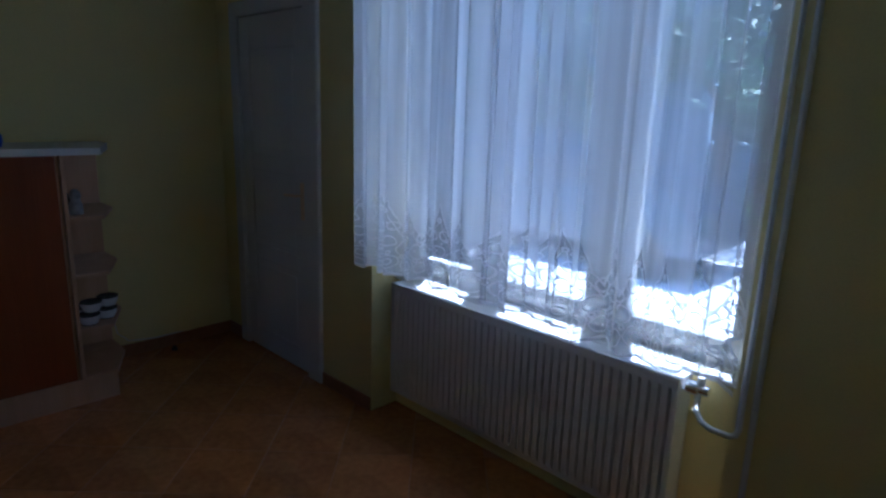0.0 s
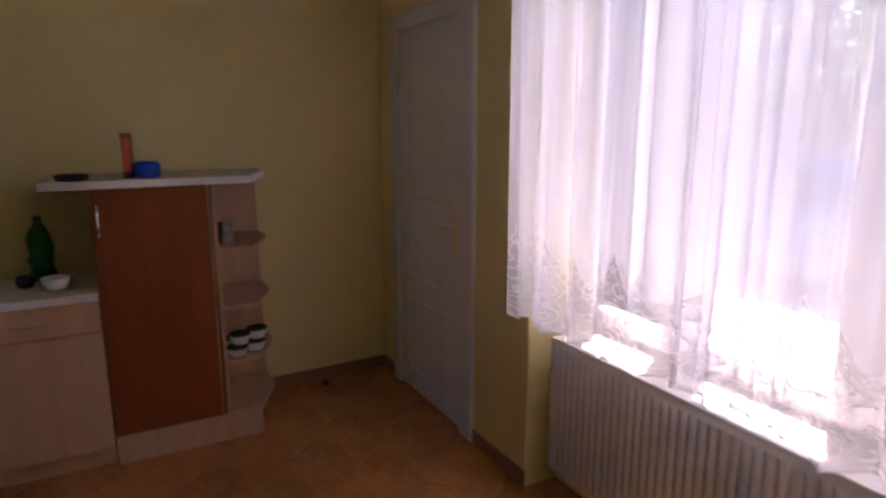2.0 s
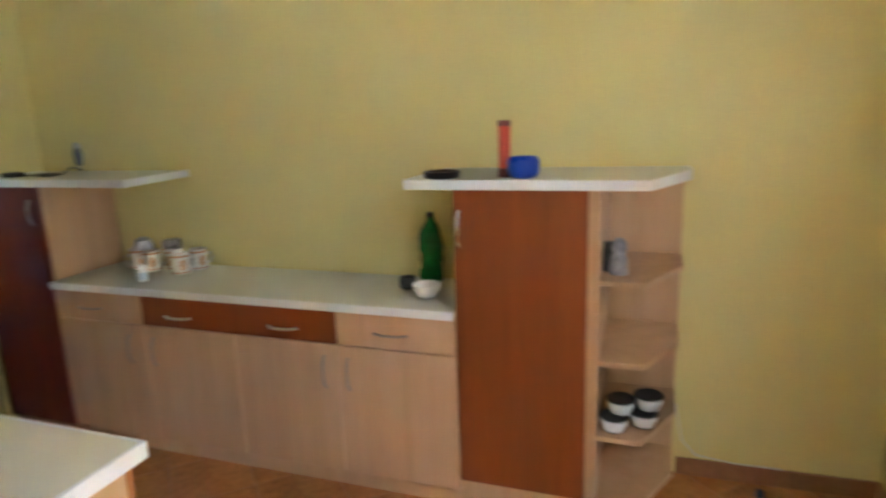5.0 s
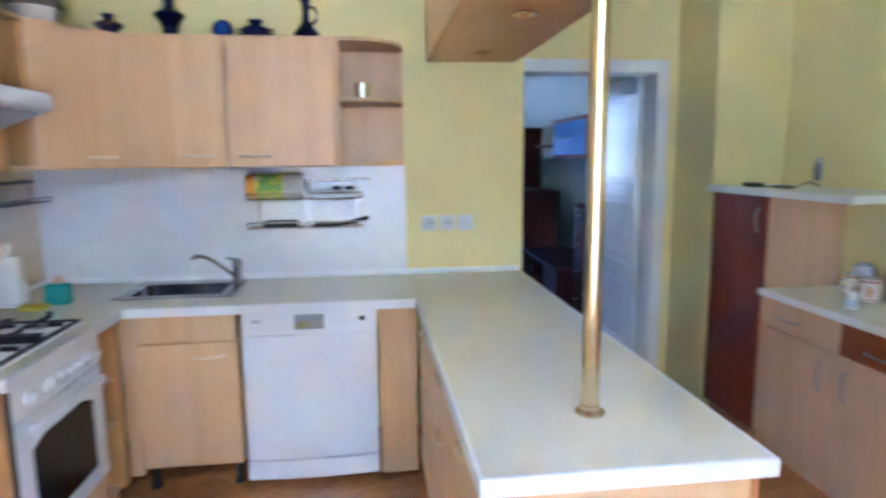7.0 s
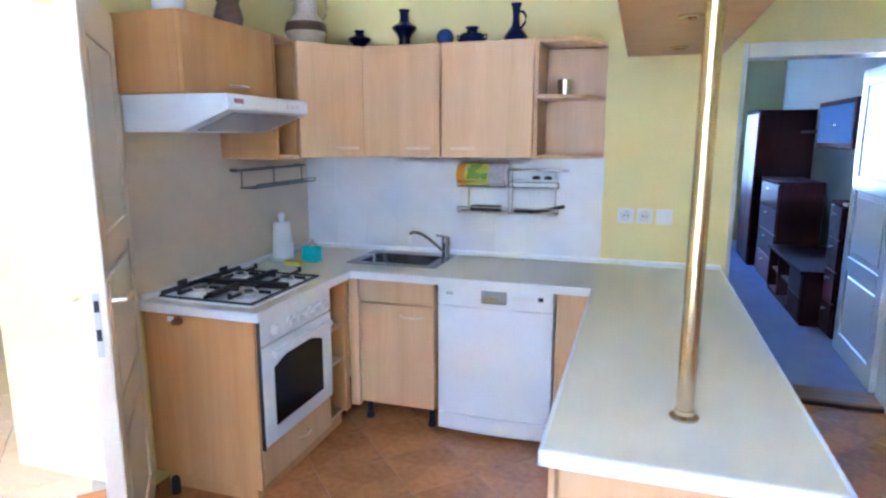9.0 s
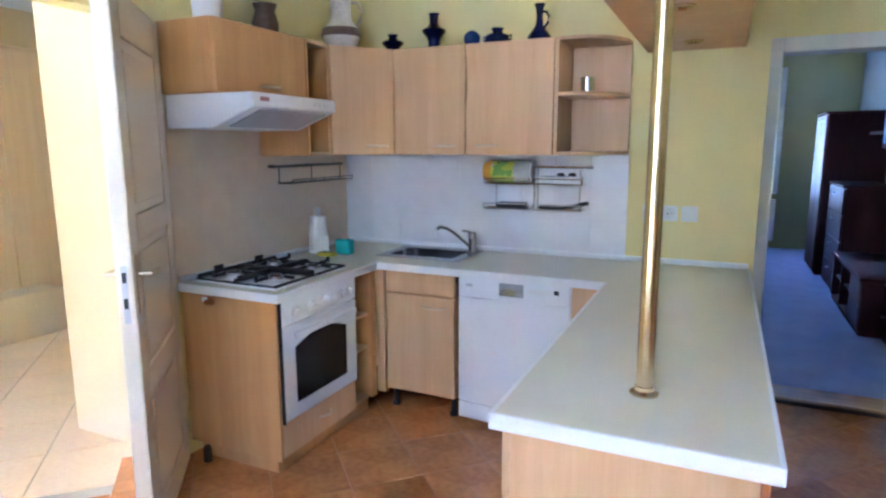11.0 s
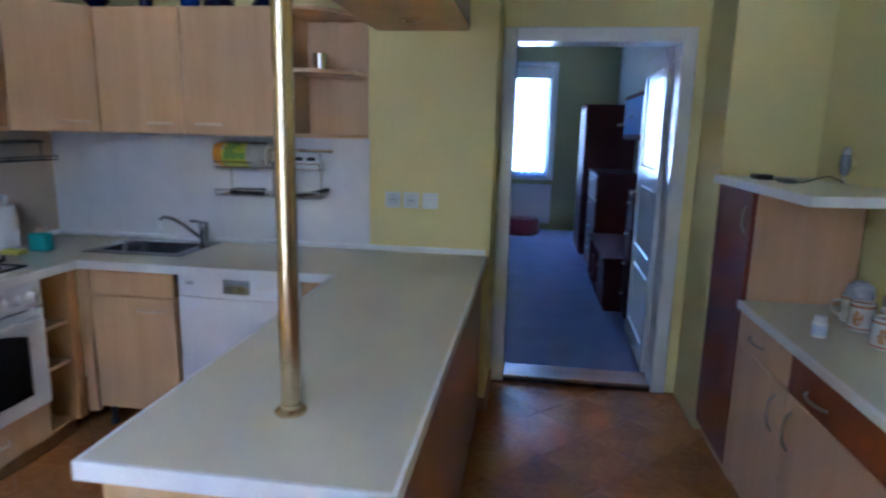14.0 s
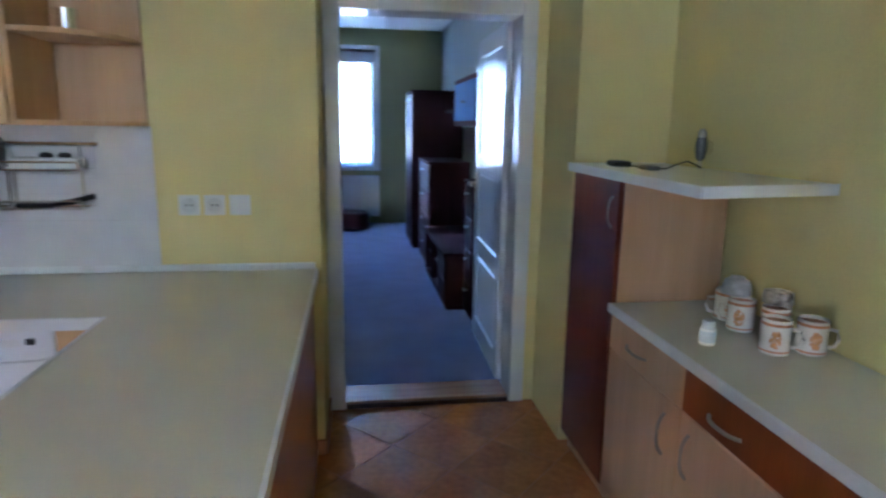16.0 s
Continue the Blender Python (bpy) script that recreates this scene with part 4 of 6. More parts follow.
def base_unit(y0, y1, label):
    u = thing("sideboard_base_cabinet", (5.25, (y0 + y1) / 2, 0), label, "cabinet", "sideboard cabinets")
    part("body", B(SF + 0.021, X1 - 0.015, y0 + 0.001, y1 - 0.001, 0.09, ST - 0.03), PINK_BEECH, u)
    part("plinth", B(SF + 0.05, X1 - 0.03, y0, y1, 0.0, 0.09), PINK_BEECH, u)
    return u


TZ = 1.291
u = thing("tall_cabinet", (5.25, -0.27, 0), "narrow tall cabinet with a glossy dark red door", "cabinet", "sideboard cabinets")
part("body", B(SF + 0.021, X1 - 0.012, -0.505, -0.045, 0.08, TZ), PINK_BEECH, u)
part("plinth", B(SF + 0.04, X1 - 0.02, -0.50, -0.05, 0.0, 0.08), PINK_BEECH, u)
d = part("cabinet_door", B(SF, SF + 0.019, -0.505, -0.047, 0.085, TZ - 0.002, bevel=0.003), DARK_CHERRY, u, "glossy dark cherry red door")
bow_handle(d, (SF, -0.455, 1.17), (0, 0, 1), (-1, 0, 0), 0.12, PEWTER, thick=0.0048, deep=0.018)
u = base_unit(-1.03, -0.508, "beech sideboard cabinet with drawer and door")
side_door(u, -1.03, -0.508, 0.662, ST - 0.033, PINK_BEECH, -0.73, 0.725, False, "drawer_front")
side_door(u, -1.03, -0.508, 0.095, 0.657, PINK_BEECH, -0.945, 0.54)
u = base_unit(-2.025, -1.03, "double sideboard cabinet with a wide dark red drawer")
d = side_door(u, -2.025, -1.03, 0.662, ST - 0.033, CHERRY, None, None, False, "drawer_front")
for y in (-1.24, -1.78):
    bow_handle(d, (SF, y, 0.715), (0, 1, 0), (-1, 0, 0), 0.14, STEEL, thick=0.0056, deep=0.022)
side_door(u, -1.5275, -1.03, 0.095, 0.657, PINK_BEECH, -1.085, 0.54)
side_door(u, -2.025, -1.5275, 0.095, 0.657, PINK_BEECH, -1.965, 0.54)
u = base_unit(-2.53, -2.025, "beech sideboard cabinet with drawer and door")
side_door(u, -2.53, -2.025, 0.662, ST - 0.033, PINK_BEECH, -2.265, 0.725, False, "drawer_front")
side_door(u, -2.53, -2.025, 0.095, 0.657, PINK_BEECH, -2.075, 0.54)
wt = thing("sideboard_worktop", (5.25, -1.5, ST - 0.03), "cream laminate top with white edging on the sideboard", "worktop")
part("top_surface", B(SF - 0.006, X1 + 0.012, -2.528, -0.509, ST - 0.03, ST, bevel=0.002), WORKTOP, wt)
part("edging", B(SF - 0.018, SF - 0.006, -2.528, -0.509, ST - 0.032, ST + 0.001, bevel=0.004, seg=2), EDGE, wt, "white laminate edging")
XS = 5.50
u = thing("tall_cabinet", (5.25, -2.78, 0), "tall cabinet with a reddish cherry door", "cabinet", "sideboard cabinets")
part("body", B(SF + 0.021, XS - 0.012, -3.025, -2.532, 0.14, TZ), PINK_BEECH, u)
part("plinth", B(SF + 0.012, XS - 0.02, -3.20, -2.535, 0.0, 0.138), PINK_BEECH, u)
d = part("cabinet_door", B(SF, SF + 0.019, -3.008, -2.534, 0.143, TZ - 0.002, bevel=0.003), CHERRY, u)
bow_handle(d, (SF, -2.56, 1.15), (0, 0, 1), (-1, 0, 0), 0.13, CHROME)
# open end shelves with clipped corners
u = thing("end_shelf_unit", (5.25, -3.15, 0.14), "open beech end shelves with clipped corners", "shelf", "sideboard cabinets")
part("side_panel", B(SF + 0.002, XS - 0.012, -3.046, -3.028, 0.14, TZ, bevel=0.002), PINK_BEECH, u)
part("back_panel", B(XS - 0.03, XS - 0.004, -3.32, -3.047, 0.14, TZ, bevel=0.002), PINK_BEECH, u)
for z in (0.14, 0.40, 0.685, 0.975):
    part("shelf", prism([(SF + 0.002, -3.047), (XS - 0.031, -3.047), (XS - 0.031, -3.32), (SF + 0.27, -3.32), (SF + 0.002, -3.20)], z - 0.009, z + 0.009, 0.002), PINK_BEECH, u)


def top_board(name, front, label):
    """A white board over the tall cabinets; front is its outline from wall to wall, from north to south."""
    y1, y0 = front[0][1], front[-1][1]
    out = [(x if x is not None else east_x(y) - 0.001, y) for x, y in front]
    u = thing(name, (5.25, (y0 + y1) / 2, TZ), label, "shelf board")
    part("board", prism(out, TZ + 0.002, TZ + 0.032, 0.003), WORKTOP, u)
    for a, b in zip(out, out[1:]):
        va, vb = Vector((*a, 0)), Vector((*b, 0))
        dd = (vb - va).normalized()
        nn = Vector((dd.y, -dd.x, 0))
        if nn.dot(va - Vector((5.3, (y0 + y1) / 2, 0))) < 0:
            nn = -nn
        pts = [va, vb, vb + nn * 0.004, va + nn * 0.004]
        part("edging", prism([(p.x, p.y) for p in pts], TZ, TZ + 0.034), EDGE, u, "white laminate edging")


top_board("top_shelf_board", [(None, -0.006), (SF - 0.015, -0.006), (SF - 0.02, -1.06), (None, -0.975)], "white edged board over the narrow tall cabinet")
top_board("top_shelf_board", [(None, -2.36), (SF - 0.015, -2.36), (SF - 0.015, -3.20), (5.32, -3.335), (None, -3.335)], "white edged board over the cherry tall cabinet")

# radiator
rd = thing("radiator", (3.15, -4.2, 0.1), "white ribbed panel radiator in the window niche", "radiator")
bm = bmesh.new()
rx0, rx1, rz0, rz1 = 2.39, 3.845, 0.14, 0.722
n = 40
pitch = (rx1 - rx0) / n
prev = None
for k in range(n * 6 + 1):
    x = rx0 + k * pitch / 6
    y = (-4.134, -4.134, -4.134, -4.136, -4.151, -4.136)[k % 6]
    cur = [bm.verts.new((x, -4.138, rz0 + 0.008)), bm.verts.new((x, -4.138, rz0 + 0.03)), bm.verts.new((x, y, rz0 + 0.05)), bm.verts.new((x, y, rz1 - 0.055)), bm.verts.new((x, -4.138, rz1 - 0.037)), bm.verts.new((x, -4.138, rz1 - 0.008))]
    if prev:
        for i in range(5):
            bm.faces.new((prev[i], cur[i], cur[i + 1], prev[i + 1]))
    prev = cur
bmesh.ops.recalc_face_normals(bm, faces=bm.faces)
part("front_panel", bm, RADIATOR, rd)
part("rear_panel", B(rx0 + 0.01, rx1 - 0.01, -4.235, -4.225, rz0 + 0.01, rz1 - 0.01), RADIATOR, rd)
part("side_cover", B(rx0 - 0.004, rx0 + 0.004, -4.24, -4.134, rz0 + 0.01, rz1, bevel=0.002), RADIATOR, rd)
part("side_cover", B(rx1 - 0.004, rx1 + 0.004, -4.24, -4.134, rz0 + 0.01, rz1, bevel=0.002), RADIATOR, rd)
bm = B(rx0, rx1, -4.155, -4.134, rz1 - 0.012, rz1, bevel=0.003)
box(bm, rx0, rx1, -4.24, -4.222, rz1 - 0.012, rz1, bevel=0.003)
box(bm, rx0, rx1, -4.212, -4.155, rz1 - 0.010, rz1 - 0.001)
for k in range(24):
    x = rx0 + 0.02 + (rx1 - rx0 - 0.04) * k / 23
    box(bm, x - 0.006, x + 0.006, -4.222, -4.205, rz1 - 0.010, rz1 - 0.004)
part("top_grille", bm, RADIATOR, rd)
part("valve", S([(0.016, 0), (0.016, 0.03), (0.024, 0.032), (0.024, 0.07), (0.018, 0.075)], (rx0 - 0.085, -4.18, 0.69), 16, "x"), CHROME, rd, "chrome radiator valve", True)
bm = T([(rx0 - 0.05, -4.18, 0.69), (rx0 - 0.055, -4.17, 0.655), (rx0 - 0.065, -4.14, 0.632), (rx0 - 0.10, -4.10, 0.622), (rx0 - 0.14, -4.078, 0.62), (2.195, -4.078, 0.62), (2.178, -4.078, 0.63), (2.172, -4.078, 0.65), (2.172, -4.078, CEIL_Z)], 0.0095, 10)
part("valve_cap", S([(0.012, 0.0), (0.014, 0.005), (0.012, 0.028), (0.0, 0.03)], (rx0 - 0.055, -4.18, 0.707), 16), PLASTIC_W, rd, "white thermostat cap", True)
part("branch_pipe", bm, WHITE_PAINT, rd, "white painted pipe bending up the wall", True)
hp = thing("heating_pipe", (2.135, -4.078, 0), "white painted vertical heating pipe on the wall", "pipe")
part("pipe", T([(2.135, -4.078, 0.0), (2.135, -4.078, CEIL_Z)], 0.0095, 10), WHITE_PAINT, hp, "", True)

# curtain
ct = thing("lace_curtain", (3.12, -3.93, 0.82), "sheer white lace curtain with embroidered scalloped hem", "curtain")
bm = bmesh.new()
uvl = bm.loops.layers.uv.new("UVMap")
NU, NV = 420, 16
cx0, cx1, cz0, cz1 = 2.17, 3.90, 0.825, 2.60
grid = []
rng = random.Random(4)
ph = [rng.uniform(0, 6.28) for _ in range(6)]
for i in range(NU + 1):
    s = i / NU
    col = []
    for j in range(NV + 1):
        v = j / NV
        amp = 0.034 * (1 - 0.35 * v)
        fold = s * 92 + ph[0] + 1.6 * math.sin(s * 13 + ph[1])
        w = math.sin(fold) * amp * (0.75 + 0.5 * math.sin(s * 21 + ph[2])) + math.sin(s * 37 + ph[2] + v * 0.5) * amp * 0.6 + math.sin(s * 9 + ph[3]) * 0.018
        scal = 0.018 * abs(math.sin(s * 32)) * (1 if j == 0 else 0)
        sag = -0.03 * math.sin(s * 6 + ph[4]) * (1 - v) * 0.4
        x = cx0 + (cx1 - cx0) * s + 0.019 * (0.7 + 0.5 * math.sin(s * 11 + ph[5])) * math.sin(2 * fold) - (1 - v) * 0.02 * (s > 0.97)
        col.append(bm.verts.new((x, -3.96 + w, cz0 + scal + sag + (cz1 - cz0) * v)))
    grid.append(col)
for i in range(NU):
    for j in range(NV):
        f = bm.faces.new((grid[i][j], grid[i + 1][j], grid[i + 1][j + 1], grid[i][j + 1]))
        for lp, (a, b) in zip(f.loops, ((i, j), (i + 1, j), (i + 1, j + 1), (i, j + 1))):
            lp[uvl].uv = ((cx1 - cx0) * 1.55 * a / NU, (cz1 - cz0) * b / NV)
part("cloth", bm, CURTAIN, ct, "sheer lace cloth", True)
part("rod", T([(2.1, -3.93, 2.60), (4.2, -3.93, 2.60)], 0.011, 10), WHITE_PAINT, ct, "white curtain rod", True)
for x in (2.16, 4.14):
    part("bracket", T([(x, Y0, 2.60), (x, -3.92, 2.60)], 0.008, 8), WHITE_PAINT, ct, "", True)

# ---- living room furniture seen through the doorway ----
def cabinet_block(name, x0, x1, y0, y1, z1, label, fronts, handles=True):
    """A dark cabinet with its fronts towards -x; fronts are rows of (y0, y1, z0, z1)."""
    u = thing(name, ((x0 + x1) / 2, (y0 + y1) / 2, 0.028), label, "cabinet", "living room furniture")
    part("body", B(x0 + 0.02, x1, y0, y1, 0.03, z1 - 0.025, bevel=0.003), MATT_MAHOGANY, u)
    part("top", B(x0 - 0.01, x1, y0 - 0.008, y1 + 0.008, z1 - 0.024, z1, bevel=0.005), MATT_MAHOGANY, u)
    for a, b, c, d in fronts:
        f = part("front", B(x0, x0 + 0.019, a + 0.003, b - 0.003, c, d, bevel=0.003), SATIN_MAHOGANY, u)
        if handles:
            part("knob", S([(0.006, 0), (0.006, -0.018), (0.012, -0.02), (0.012, -0.028), (0, -0.03)], (x0, (a + b) / 2, d - 0.06), 10, "x"), STEEL, f, "small metal knob", True)
    return u


cabinet_block("wardrobe", 4.72, FAR_X - 0.01, 4.55, 5.35, 1.87, "tall dark mahogany cabinet along the wall", [(4.55, 4.95, 0.06, 1.83), (4.95, 5.35, 0.06, 1.83)])
cabinet_block("chest_of_drawers", 4.78, 5.20, 3.42, 4.30, 1.12, "dark mahogany chest of drawers", [(3.42, 4.30, 0.06 + 0.257 * k, 0.31 + 0.257 * k) for k in range(4)])
cabinet_block("drawer_tower", 4.89, 5.28, 1.73, 2.00, 1.08, "narrow dark mahogany drawer tower", [(1.73, 2.00, 0.06 + 0.247 * k, 0.30 + 0.247 * k) for k in range(4)])
u = thing("media_bench", (5.0, 2.7, 0.028), "low dark mahogany media bench with open bays", "bench", "living room furniture")
part("top", B(4.73, 5.30, 2.02, 3.40, 0.46, 0.49, bevel=0.006), MATT_MAHOGANY, u)
part("base", B(4.76, 5.28, 2.03, 3.38, 0.03, 0.07, bevel=0.003), MATT_MAHOGANY, u)
part("back_panel", B(5.27, 5.29, 2.03, 3.38, 0.071, 0.459), MATT_MAHOGANY, u)
for y in (2.03, 2.47, 2.92, 3.36):
    part("divider", B(4.75, 5.269, y, y + 0.022, 0.071, 0.459, bevel=0.002), MATT_MAHOGANY, u)
part("shelf", B(4.78, 5.269, 2.943, 3.358, 0.25, 0.268), MATT_MAHOGANY, u)
part("shelf", B(4.78, 5.269, 2.493, 2.918, 0.25, 0.268), MATT_MAHOGANY, u)
part("drawer_front", B(4.745, 4.76, 2.055, 2.468, 0.08, 0.26, bevel=0.003), MATT_MAHOGANY, u)
part("drawer_front", B(4.745, 4.76, 2.055, 2.468, 0.265, 0.455, bevel=0.003), MATT_MAHOGANY, u)
u = thing("wall_display_cabinet", (5.1, 2.3, 1.47), "dark wall cabinet with a pale frosted glass flap", "wall cabinet", "living room furniture")
part("body", B(4.945, FAR_X - 0.002, 1.80, 2.82, 1.47, 1.86, bevel=0.004), MATT_MAHOGANY, u)
# The pane's blue is the window sky's reflection, painted as base colour.
FROST = mat("frosted_glass_sky_reflection", (0.16, 0.33, 0.72), 0.8, fine=60, vary=0.05, bump=0.0)
d = part("glass_flap", B(4.925, 4.944, 1.805, 2.815, 1.475, 1.855, bevel=0.004), MATT_MAHOGANY, u, "dark framed flap")
part("pane", B(4.919, 4.9245, 1.85, 2.77, 1.515, 1.815), FROST, d, "frosted glass with a blue sky reflection in its colour")
part("handle", B(4.905, 4.918, 2.26, 2.36, 1.655, 1.668), BLACK, d)
u = thing("wall_shelf", (5.15, 3.3, 1.60), "short dark mahogany shelf on the wall", "shelf", "living room furniture")
part("board", B(4.97, FAR_X - 0.002, 2.98, 3.62, 1.60, 1.625, bevel=0.003), MATT_MAHOGANY, u)
part("upright", B(5.05, FAR_X - 0.002, 2.98, 3.0, 1.626, 1.80, bevel=0.002), MATT_MAHOGANY, u)
solid("floor_cushion", S([(0.23, 0.0), (0.26, 0.03), (0.26, 0.20), (0.23, 0.24), (0, 0.245)], (4.0, 6.0, 0.028), 24), MAHOGANY, "round dark brown pouffe below the window", "pouffe", "", True)
rd2 = thing("far_radiator", (3.95, 6.45, 0.12), "white panel radiator under the living room window", "radiator")
part("panel", B(3.30, 4.42, 6.42, 6.46, 0.14, 0.74, bevel=0.01), RADIATOR, rd2)
part("fin_block", B(3.32, 4.40, 6.46, 6.498, 0.16, 0.72), RADIATOR, rd2)

# ---- hall ----
PEACH = wood("peach_wardrobe", (0.62, 0.45, 0.26), (0.70, 0.53, 0.33), 0.45)
CREAM_LAMINATE = mat("cream_laminate", (0.74, 0.62, 0.42), 0.45, fine=60, coarse=2, vary=0.06)
u = thing("hall_wardrobe", (-1.8, -0.5, 0), "light wood wardrobe in the hall", "wardrobe")
part("body", B(-2.08, -1.52, -1.9, 0.25, 0.0, 2.3, bevel=0.004), PEACH, u)
for a in (-1.89, -1.18, -0.47):
    part("wardrobe_door", B(-1.519, -1.50, a, a + 0.70, 0.05, 2.28, bevel=0.004), PEACH, u)
u = thing("shoe_chest", (-1.45, -0.6, 0), "low cream laminate shoe chest in the hall", "chest")
part("body", B(-1.495, -1.20, -1.3, -0.30, 0.0, 0.36, bevel=0.006), CREAM_LAMINATE, u)
for y in (-1.05, -0.55):
    part("knob", S([(0.012, 0), (0.014, 0.02), (0, 0.024)], (-1.20, y, 0.25), 10, "x"), BRASS_PULL, u, "", True)

# ---- outside the window ----
setting("ground", B(-400, 400, -800, 800, -0.5, -0.3), mat("pale_paving", (0.60, 0.59, 0.57), 0.9, fine=3, coarse=0.3, vary=0.2), "pale paved street outside", "ground")

setting("lawn", B(-60, 70, -19.0, -12.3, -0.3, -0.22, bevel=0.02), mat("mown_grass", (0.045, 0.075, 0.022), 0.95, fine=40, coarse=0.8, vary=0.35, bump=0.6), "shaded grass strip along the street", "lawn")

# ---- small things ----
def glazed(name, profile, at, material, label, category, group="", seg=24):
    return solid(name, S(profile, at, seg), material, label, category, group, True)


CREAM_CLAY = mat("speckled_cream_clay", (0.55, 0.46, 0.36), 0.6, fine=50, coarse=9, vary=0.2, bump=0.06)
BROWN_CLAY = mat("brown_glazed_clay", (0.12, 0.065, 0.035), 0.4, fine=40, coarse=12, vary=0.4, bump=0.06)
BLUE_BALL = mat("bright_blue_glaze", (0.015, 0.045, 0.22), 0.15, fine=30, coarse=8, vary=0.25, bump=0.02)
TOPZ = UZ1
glazed("blue_vase", [(0.035, 0), (0.03, 0.012), (0.04, 0.03), (0.065, 0.055), (0.06, 0.065), (0.03, 0.078), (0.024, 0.09), (0.03, 0.105), (0.026, 0.105), (0.02, 0.09), (0, 0.088)], (1.90, -0.19, TOPZ), BLUE_GLAZE, "small dark blue glazed vase on the wall cabinet", "vase", "blue pottery")
glazed("blue_vase", [(0.036, 0), (0.034, 0.01), (0.032, 0.05), (0.045, 0.075), (0.068, 0.10), (0.066, 0.112), (0.036, 0.128), (0.026, 0.145), (0.025, 0.185), (0.032, 0.20), (0.028, 0.2), (0.02, 0.18), (0, 0.178)], (2.17, -0.19, TOPZ), BLUE_GLAZE, "tall cobalt blue waisted vase on the wall cabinet", "vase", "blue pottery")
glazed("blue_ball", [(0.02, 0)] + [(0.047 * math.sin(a), 0.044 - 0.047 * math.cos(a)) for a in [0.45 + 0.26 * k for k in range(10)]] + [(0.0, 0.091)], (2.405, -0.19, TOPZ), BLUE_BALL, "bright blue ceramic ball on the wall cabinet", "ornament", "blue pottery")
pt = thing("lidded_pot", (2.555, -0.19, TOPZ), "dark blue pot with a narrow collar on the wall cabinet", "pot", "blue pottery")
part("bowl", S([(0.05, 0), (0.062, 0.008), (0.068, 0.03), (0.06, 0.055), (0.03, 0.066), (0.026, 0.07), (0.036, 0.09), (0.03, 0.09), (0, 0.075)], (2.555, -0.19, TOPZ), 24), BLUE_GLAZE, pt, "", True)
for s in (-1, 1):
    part("ear", T([(2.555 + s * 0.062, -0.19, TOPZ + 0.045), (2.555 + s * 0.08, -0.19, TOPZ + 0.05), (2.555 + s * 0.078, -0.19, TOPZ + 0.03), (2.555 + s * 0.064, -0.19, TOPZ + 0.022)], 0.006, 8), BLUE_GLAZE, pt, "", True)
jg = thing("blue_jug", (2.79, -0.19, TOPZ), "dark blue slender jug with handle on the wall cabinet", "jug", "blue pottery")
part("jug_body", S([(0.055, 0), (0.064, 0.008), (0.062, 0.03), (0.04, 0.06), (0.022, 0.085), (0.017, 0.13), (0.022, 0.175), (0.03, 0.195), (0.026, 0.195), (0.014, 0.17), (0, 0.168)], (2.79, -0.19, TOPZ), 24), BLUE_GLAZE, jg, "", True)
part("handle", T([(2.805, -0.19, TOPZ + 0.155), (2.828, -0.19, TOPZ + 0.152), (2.840, -0.19, TOPZ + 0.13), (2.836, -0.19, TOPZ + 0.098), (2.818, -0.19, TOPZ + 0.075)], 0.007, 8), BLUE_GLAZE, jg, "", True)
jg = thing("clay_jug", (1.70, -0.43, TOPZ), "large cream clay jug with a brown band", "jug")
part("jug_body", S([(0.075, 0), (0.09, 0.02), (0.108, 0.07), (0.10, 0.115), (0.07, 0.145), (0.06, 0.17), (0.056, 0.24), (0.062, 0.30), (0.07, 0.315), (0.062, 0.315), (0.05, 0.27), (0, 0.26)], (1.70, -0.43, TOPZ), 28), CREAM_CLAY, jg, "", True)
part("band", S([(0.1095, 0.068), (0.1105, 0.075), (0.106, 0.105), (0.1005, 0.115)], (1.70, -0.43, TOPZ), 28), BROWN_CLAY, jg, "brown painted ornament band", True)
part("handle", T([(1.755, -0.40, TOPZ + 0.26), (1.79, -0.385, TOPZ + 0.255), (1.805, -0.375, TOPZ + 0.21), (1.795, -0.38, TOPZ + 0.16), (1.77, -0.39, TOPZ + 0.125)], 0.008, 8), CREAM_CLAY, jg, "", True)
glazed("brown_vase", [(0.05, 0), (0.062, 0.02), (0.066, 0.06), (0.055, 0.10), (0.048, 0.12), (0.06, 0.155), (0.055, 0.155), (0.04, 0.12), (0, 0.118)], (1.60, -0.95, TOPZ), BROWN_CLAY, "brown glazed clay vase on the hood cabinet", "vase")
glazed("white_pot", [(0.05, 0), (0.062, 0.02), (0.066, 0.09), (0.06, 0.13), (0.052, 0.13), (0.05, 0.1), (0, 0.09)], (1.60, -1.33, TOPZ), PLASTIC_W, "plain white pot on the hood cabinet", "pot")
glazed("steel_cup", [(0.028, 0), (0.033, 0.003), (0.038, 0.085), (0.035, 0.085), (0.03, 0.008), (0, 0.006)], (3.045, -0.14, 1.773), CHROME, "polished steel cup on the open shelf", "cup")

